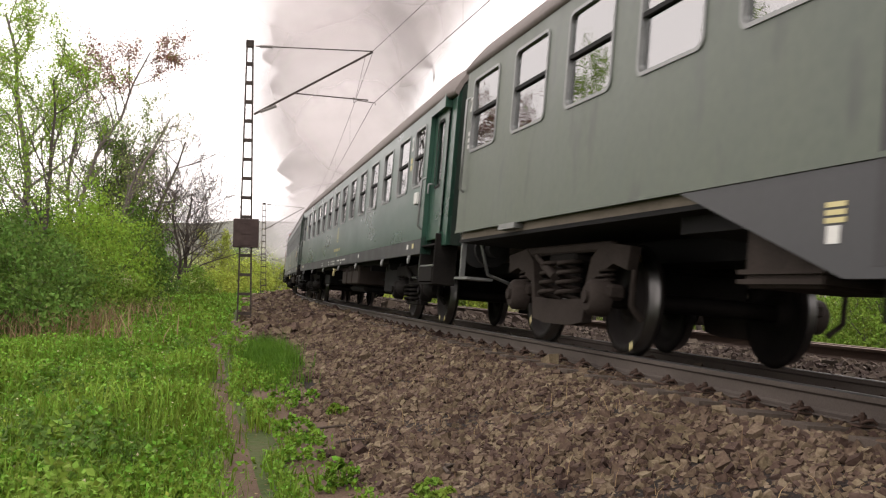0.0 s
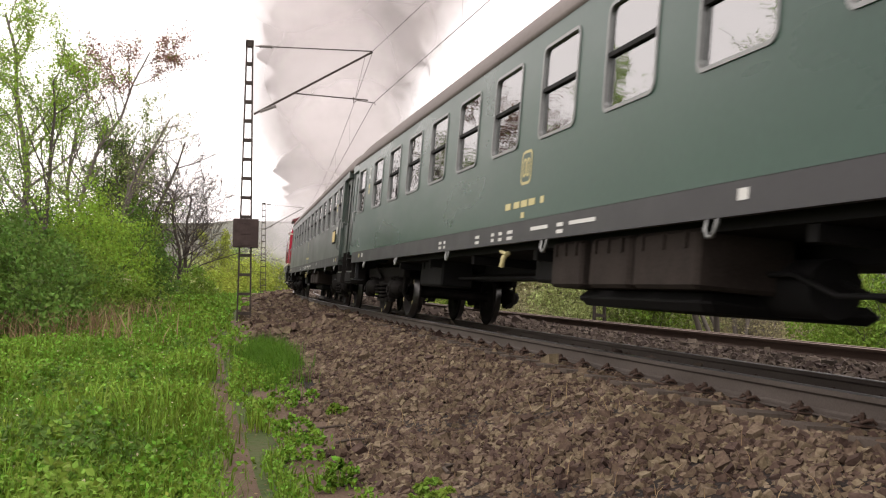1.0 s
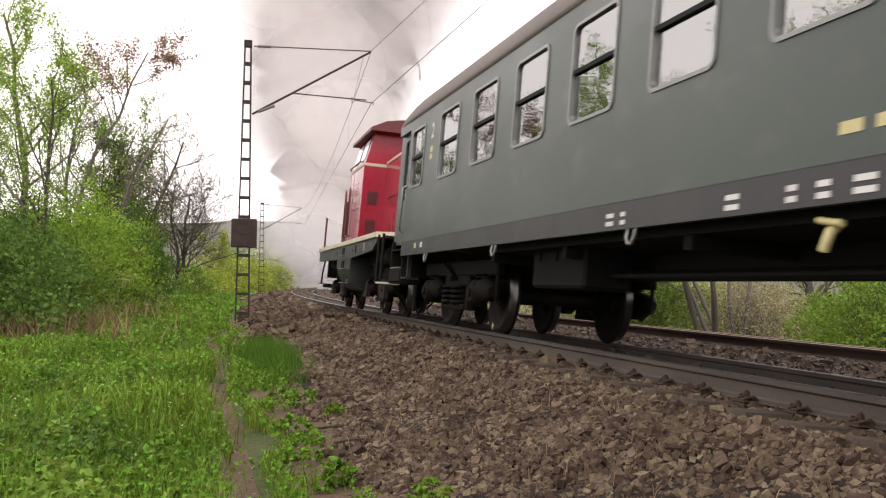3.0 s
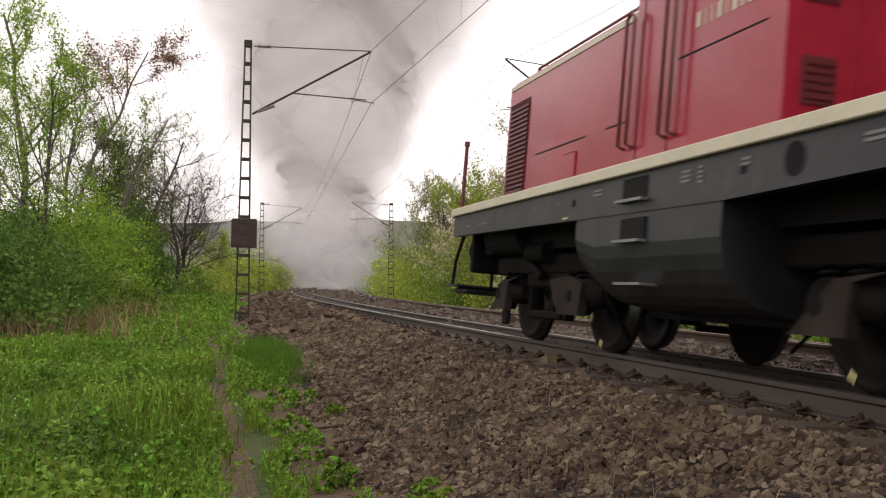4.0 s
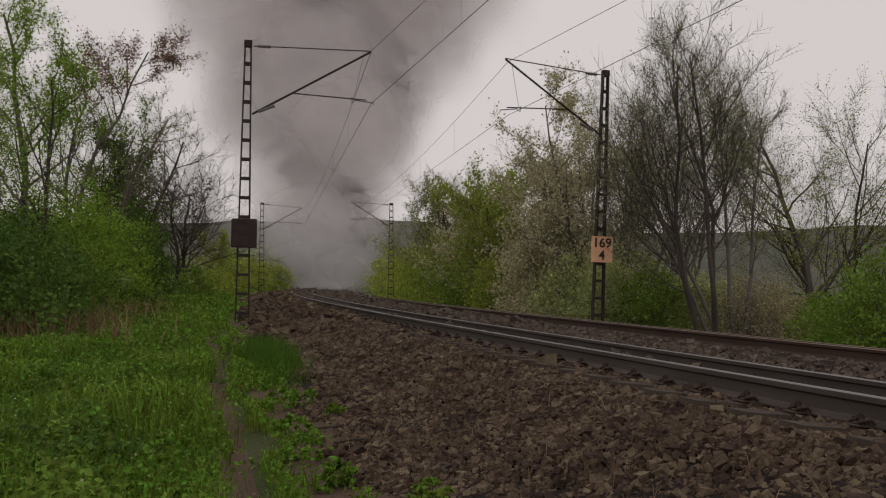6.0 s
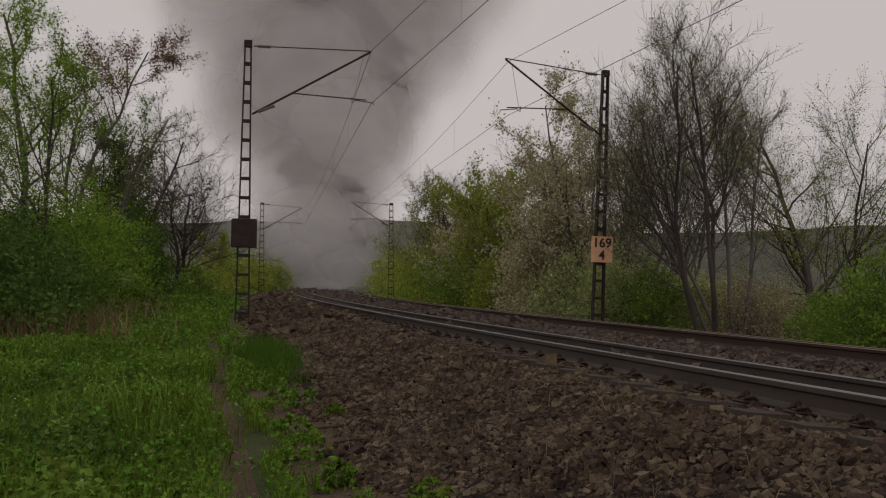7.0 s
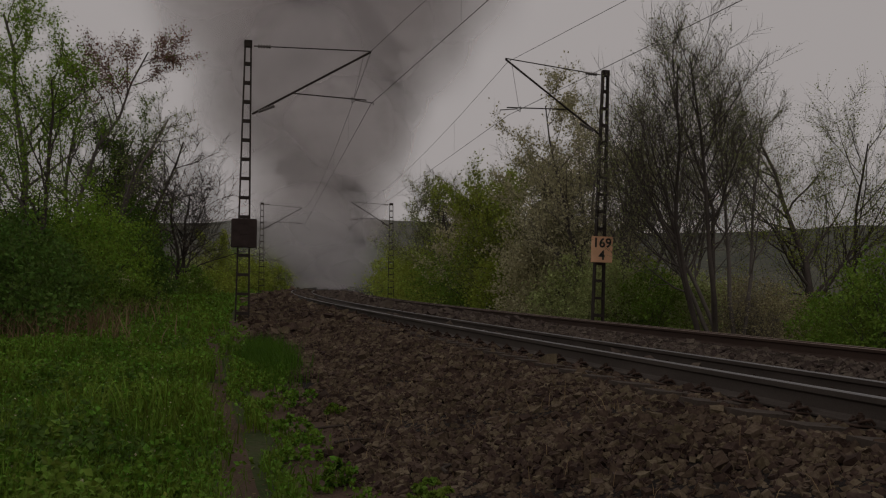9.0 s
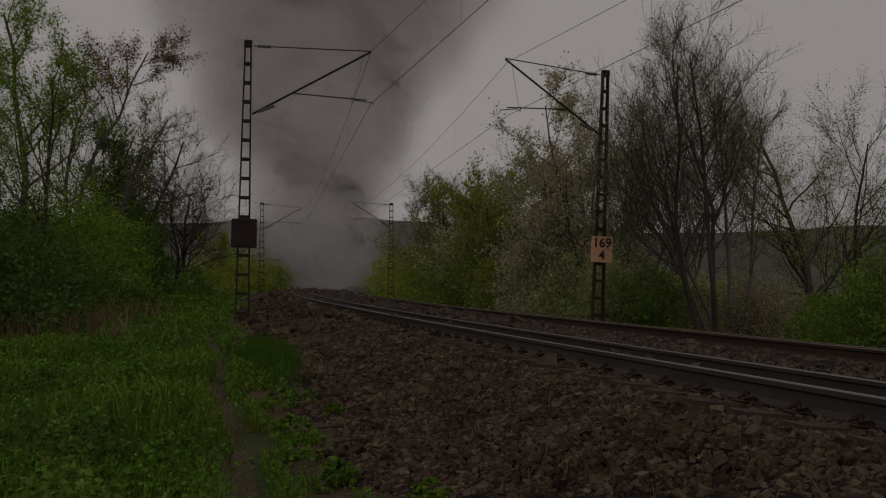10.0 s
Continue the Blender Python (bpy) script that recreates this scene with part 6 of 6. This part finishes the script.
def build_ballast():
    nr = np.random.default_rng(3)
    shapes = stone_shapes(nr, 40)
    bed = thing("ballast", "shoulder of crushed brown-grey ballast stones along the tracks", "ballast", kind="structure")
    fields = [(-2.85, -0.09, -6, 2.2, 70, 0.045, "stone"), (0.10, 3.84, -6, 2, 60, 0.04, "stone_far"), (-2.85, -0.09, 2.2, 9, 1250, 0.0215, "stone"), (-2.85, -0.09, 9, 20, 760, 0.026, "stone"), (-2.8, -0.09, 20, 48, 105, 0.056, "stone"), (-2.7, -0.09, 48, 110, 26, 0.10, "stone"),
              (0.10, 1.40, 2, 30, 90, 0.045, "stone_far"), (1.62, 3.84, 2, 22, 230, 0.034, "stone_far"), (1.62, 3.84, 22, 60, 60, 0.07, "stone_far"), (4.05, 5.35, 4, 20, 40, 0.05, "stone_far"),
              (-0.1, 5.5, 60, 110, 26, 0.08, "stone_far")]
    piles = {"stone": [], "stone_far": []}
    singles = []
    for u0, u1, a0, a1, dens, size, mat in fields:
        n = int((u1 - u0) * (a1 - a0) * dens)
        a, u = nr.uniform(a0, a1, n), nr.uniform(u0, u1, n)
        # the foot of the slope is ragged and thinly strewn
        edge = -2.55 + 0.16 * np.sin(a * 1.7) + 0.12 * np.sin(a * 4.1 + 1) + 0.10 * np.sin(a * 0.6)
        keep = (u > edge) | (nr.random(n) < 0.10)
        # gaps at the sleepers' ends and rails
        keep &= ~((np.abs(u) < 0.10) | (np.abs(u - 1.505) < 0.10) | (np.abs(u - S2) < 0.10) | (np.abs(u - S2 - 1.505) < 0.10))
        phase = np.abs(((a - 0.18) / 0.604 + 0.5) % 1 - 0.5) * 0.604
        on_sleeper = (phase < 0.125) & (u > -0.23) & (u < 1.9)
        keep &= ~on_sleeper | (nr.random(n) < 0.05)
        a, u, on_sleeper = a[keep], u[keep], on_sleeper[keep]
        n = len(a)
        s = size * np.exp(nr.normal(size=n) * 0.30)
        z = zs_of(a, u) + s * nr.uniform(-0.2, 0.7, n) + np.where(on_sleeper, 0.01, 0)
        z += 0.022 * np.sin(a * 2.1 + u * 3) * (u < -0.7)
        P = xyz_of(a, u, z)
        V = np.einsum("nij,nkj->nki", turns(nr, n), shapes[nr.integers(0, 40, n)] * s[:, None, None]) + P[:, None, :]
        V[:, :, 2] = P[:, None, 2] + (V[:, :, 2] - P[:, None, 2]) * 0.95
        if a0 == 2.2:
            pick = np.where((a > 4.1) & (a < 6.2) & (u < -0.9) & (u > -2.4))[0][:300]
            singles = [V[i] - P[i] for i in pick]
            spots = [P[i] for i in pick]
            V = np.delete(V, pick, 0)
        piles[mat].append(V)
    for mat, chunks in piles.items():
        V = np.concatenate(chunks)
        n = len(V)
        F = (STONE_F[None] + (np.arange(n) * 8)[:, None, None]).reshape(-1, 3)
        ob = part("stones", numpy_mesh("stones", V.reshape(-1, 3), F, M[mat]), None, bed, "crushed brown and grey ballast stones")
        tagged(ob, kind="stuff")
    for v, p in zip(singles, spots):
        part("stone", numpy_mesh("stone", v, STONE_F, M["stone"]), None, bed, at=pose(*p))


# ---------------------------------------------------------------- grass and weeds
def blades(nr, P, height, width, lean=0.5):
    """Bent grass blades, two quads each, rooted at P."""
    n = len(P)
    ang = nr.uniform(0, 2 * pi, n)
    side = np.stack([np.cos(ang), np.sin(ang), np.zeros(n)], -1)
    out = np.stack([-np.sin(ang), np.cos(ang), np.zeros(n)], -1) * (nr.uniform(0.1, 1, n) * lean)[:, None]
    h, w = height[:, None], width[:, None]
    up = np.array([0, 0, 1.0])
    mid = P + up * h * 0.6 + out * h * 0.35
    tip = P + up * h * 0.95 + out * h * 1.0
    V = np.stack([P - side * w, P + side * w, mid + side * w * 0.8, mid - side * w * 0.8, tip + side * w * 0.12, tip - side * w * 0.12], 1).reshape(-1, 3)
    b = (np.arange(n) * 6)[:, None]
    F = np.concatenate([b + np.array([0, 1, 2, 3]), b + np.array([3, 2, 4, 5])])
    return V, F


def patch(x, y, s, seed):
    """A soft pattern between 0 and 1."""
    return 0.5 + 0.25 * (np.sin(x / s + seed) * np.cos(y / s * 1.3 - seed) + np.sin((x + y) / s * 0.6 + 2 * seed) * np.cos((x - y * 0.7) / s * 1.7 + seed))


def build_grass():
    nr = np.random.default_rng(8)
    M["grass"] = leaf_material("fresh_meadow_grass", (0.0803, 0.1467, 0.0142), (0.1674, 0.2391, 0.0282), 0.25, 0.45)
    M["weed"] = leaf_material("broad_green_weeds", (0.0775, 0.1576, 0.0152), (0.1743, 0.2771, 0.0326), 0.25, 0.5)
    M["dry"] = leaf_material("dry_straw_grass", (0.15, 0.10, 0.055), (0.26, 0.18, 0.10), 0.2, 0.25)
    M["tuft"] = leaf_material("fine_deep_green_grass", (0.0410, 0.0975, 0.0078), (0.0761, 0.1511, 0.0137), 0.35, 0.2)
    GV, GF, WV, DV, DF = [], [], [], [], []
    count = 0
    for a0, a1, u0, u1, dens, h, w, wd in ((-6, 3.5, -8, -2.5, 160, 0.25, 0.006, 220), (3.5, 9, -8, -2.5, 620, 0.25, 0.005, 2100), (9, 16, -10, -2.5, 340, 0.27, 0.007, 1150), (16, 30, -14, -2.5, 120, 0.26, 0.009, 380), (30, 60, -15, -2.4, 35, 0.30, 0.016, 110), (60, 110, -15, -2.4, 16, 0.30, 0.026, 26)):
        for kind, d in (("grass", dens), ("weed", wd)):
            n = int((a1 - a0) * (u1 - u0) * d)
            a, u = nr.uniform(a0, a1, n), nr.uniform(u0, u1, n)
            wob = 0.10 * np.sin(a * 0.9) + 0.07 * np.sin(a * 2.3 + 1)
            path = (np.abs(u + 3.42 - wob) < 0.17 + 0.05 * np.sin(a * 3.1)) & (a < 24)
            verge = (u > -3.12 + wob) & (a < 40)
            tufts = patch(a * 3.0, u * 3.0, 1.0, 4.0)
            keep = ~path | (nr.random(n) < 0.04)
            keep &= ~verge | ((tufts > 0.63) & (u < -2.72) | (a > 13) & (a < 19) & (u < -2.55)) & (nr.random(n) < 0.7)
            keep &= ~(verge & (a > 24)) | (nr.random(n) < 0.2)
            a, u = a[keep], u[keep]
            z = zs_of(a, u)
            P = xyz_of(a, u, z)
            p1, p2 = patch(P[:, 0], P[:, 1], 0.9, 1.0), patch(P[:, 0], P[:, 1], 2.2, 5.0)
            tall = (0.30 + 1.3 * p1) * np.clip((-3.0 - u) / 1.2 + 0.45, 0.4, 1)
            if kind == "grass":
                V, F = blades(nr, P, h * tall * nr.uniform(0.6, 1.5, len(a)), w * nr.uniform(0.7, 1.4, len(a)), 0.6)
                GV.append(V)
                GF.append(F + count)
                count += len(V)
            else:
                keep = p2 + 0.25 * nr.normal(size=len(a)) > 0.42
                P, tall = P[keep], tall[keep]
                P = P + np.stack([nr.normal(size=len(P)) * 0.02, nr.normal(size=len(P)) * 0.02, tall * h * nr.uniform(0.25, 1.25, len(P))], -1)
                V, F = leaf_arrays(nr, P, {-6: 0.06, 3.5: 0.034, 9: 0.044, 16: 0.075, 30: 0.12, 60: 0.2}[a0])
                WV.append(V)
    gv, gf = np.concatenate(GV), np.concatenate(GF)
    tagged(part("grass", numpy_mesh("grass", gv, gf, M["grass"])), "fresh green meadow grass beside the railway", "grass", kind="stuff")
    wv = np.concatenate(WV)
    tagged(part("weeds", numpy_mesh("weeds", wv, np.arange(len(wv)).reshape(-1, 4), M["weed"])), "low broad-leaved green weeds in the grass", "weeds", kind="stuff")
    # a fine dark tuft at the ballast's foot
    n = 7000
    a, u = nr.normal(15.6, 1.3, n), nr.normal(-2.72, 0.17, n)
    V, F = blades(nr, xyz_of(a, u, zs_of(a, u) - 0.02), 0.24 * nr.uniform(0.6, 1.3, n), 0.004 * np.ones(n), 0.7)
    tagged(part("grass_tuft", numpy_mesh("grass_tuft", V, F, M["tuft"])), "soft deep green tuft of fine grass", "grass", kind="stuff")
    # dry stalks along the wood
    n = 5200
    a = nr.uniform(17, 36, n)
    u = -6.2 - (a - 17) * 0.055 + nr.normal(size=n) * 1.1 - 1.2 * patch(a, a, 2.0, 3.0)
    V, F = blades(nr, xyz_of(a, u, zs_of(a, u)), 0.60 * nr.uniform(0.5, 1.3, n), 0.012 * np.ones(n), 0.7)
    tagged(part("dry_grass", numpy_mesh("dry_grass", V, F, M["dry"])), "dry straw-coloured grass at the wood's edge", "grass", kind="stuff")
    # straw between the ballast stones
    n = 260
    a, u = nr.uniform(3.5, 11, n), nr.uniform(-2.7, -0.9, n)
    V, F = blades(nr, xyz_of(a, u, zs_of(a, u) + 0.02), 0.10 * nr.uniform(0.4, 1.6, n), 0.0025 * np.ones(n), 1.6)
    tagged(part("straw", numpy_mesh("straw", V, F, M["dry"])), "stray dry stalks between the stones", "straw", kind="stuff")
    # pale litter on the path
    n = 420
    a, u = nr.uniform(4.5, 14, n), -3.42 + nr.normal(size=n) * 0.16
    V, F = leaf_arrays(nr, xyz_of(a, u, zs_of(a, u) + 0.02), 0.028)
    V[:, 2] = np.repeat(zs_of(a, u) + 0.02, 4) + (V[:, 2] - np.repeat(zs_of(a, u) + 0.02, 4)) * 0.25
    tagged(part("leaf_litter", numpy_mesh("leaf_litter", V, F, M["dry"])), "pale dead leaves on the trodden path", "leaf litter", kind="stuff")
    # small flowers
    for name, mat, n, label in (("white_flowers", M["blossom"], 260, "tiny white flowers in the grass"), ("yellow_flowers", M["leaf_yellow"], 90, "tiny yellow flowers in the grass")):
        a, u = nr.uniform(5.5, 22, n), nr.uniform(-5.6, -3.8, n)
        P = xyz_of(a, u, zs_of(a, u) + nr.uniform(0.16, 0.34, n))
        V, F = leaf_arrays(nr, P, 0.026)
        tagged(part(name, numpy_mesh(name, V, F, mat)), label, "flowers", kind="stuff")
    # single weed plants that stand out
    for i, (a, u, h, w, leaf) in enumerate(((27, -6.15, 0.42, 0.6, "leaf_dark"), (20.2, -4.75, 0.42, 0.62, "leaf_dark"), (18.8, -4.6, 0.36, 0.5, "leaf_mid"), (11.6, -2.85, 0.26, 0.46, "weed"), (10.6, -2.62, 0.22, 0.34, "weed"),
                                            (8.6, -2.95, 0.30, 0.50, "weed"), (7.7, -2.98, 0.28, 0.46, "weed"), (6.6, -2.85, 0.22, 0.36, "weed"), (9.6, -2.45, 0.14, 0.26, "grass"), (5.7, -2.45, 0.16, 0.34, "leaf_mid"), (13.5, -3.1, 0.34, 0.5, "weed"), (17.5, -3.4, 0.5, 0.7, "weed"),
                                            (12.8, -3.9, 0.42, 0.6, "weed"), (22.5, -3.9, 0.45, 0.7, "weed"), (6.3, -4.2, 0.34, 0.5, "weed"))):
        z = float(zs_of(np.array([a]), np.array([u]))[0])
        build_bush(stand(a, u, z - 0.01), 400 + i, M["leaf_mid"], M[leaf], "leafy green weed plant at the path", h, w, 620, 0.036, 26, "weed_plant", "weed", "weed plants by the path", wood=(4, 2, 1, 1))
    kinds = [build_bush(stand(24 + i, -8, float(zs_of(np.array([24.0 + i]), np.array([-8.0]))[0]) - 0.01), 430 + i, M["leaf_mid"], M[leaf], "leafy green weed plant in the meadow", h, w, 560, 0.044, 34, "weed_plant", "weed", "weed plants in the meadow", wood=(4, 2, 1, 1))
             for i, (h, w, leaf) in enumerate(((0.42, 0.6, "weed"), (0.5, 0.55, "leaf_mid"), (0.34, 0.7, "weed"), (0.55, 0.8, "leaf_dark")))]
    for i in range(150):
        a = 5.2 + 30 * nr.random() ** 1.5
        u = -3.85 - (0.4 + 0.24 * a) * nr.random()
        z = float(zs_of(np.array([a]), np.array([u]))[0])
        copy_thing(kinds[(0, 1, 2, 0, 2, 1, 3)[i % 7]], stand(a, u, z - 0.01 - 0.1 * nr.random(), 360 * nr.random()))
    # fallen sticks
    for i, (a, u, ln, turn) in enumerate(((8.9, -2.62, 0.62, 40), (9.3, -1.75, 0.34, 100), (8.0, -2.5, 0.4, 20), (6.3, -2.2, 0.3, 75))):
        z = float(zs_of(np.array([a]), np.array([u]))[0]) + 0.035
        st = Shape().tube([(-ln / 2, 0, 0), (-ln / 6, 0.03, 0.01), (ln / 5, -0.02, 0.012), (ln / 2, 0.03, 0.0)], [0.014, 0.012, 0.010, 0.005], 6).tube([(ln / 5, -0.02, 0.012), (ln / 3, -0.10, 0.02)], [0.006, 0.003], 5)
        tagged(part("stick", st, M["sleeper"], at=stand(a, u, z, turn)), "dry fallen stick at the ballast's edge", "stick", "sticks")


build_grass()
build_ballast()


# ---------------------------------------------------------------- movement
SPEED = 15.8


def vehicle_pose(centre, pivot, t):
    a = centre - SPEED * math.floor(25 * t + 1e-6) / 25
    p, q = place(a - pivot, 0.7525, -CANT / 2), place(a + pivot, 0.7525, -CANT / 2)
    m = (p + q) / 2
    return Matrix.Translation(m) @ Matrix.Rotation(-a / R, 4, "Z") @ Matrix.Rotation(LEAN, 4, "Y")


def motions():
    for veh, centre, pivot in TRAIN:
        walk(veh, [(t / 2, vehicle_pose(centre, pivot, t / 2)) for t in range(21)])
    for wheel in WHEELS:
        rest = wheel.matrix_basis.copy()
        rows = []
        for k in range(301):
            t = k / 30
            rows.append((t, rest @ Matrix.Rotation(SPEED * t / 0.485, 4, "X")))
        walk(wheel, rows)
    for puff, start, shifts in PUFFS:
        walk(puff, [(2.5 * i, Matrix.Translation(start + d)) for i, d in enumerate(shifts)])


motions()
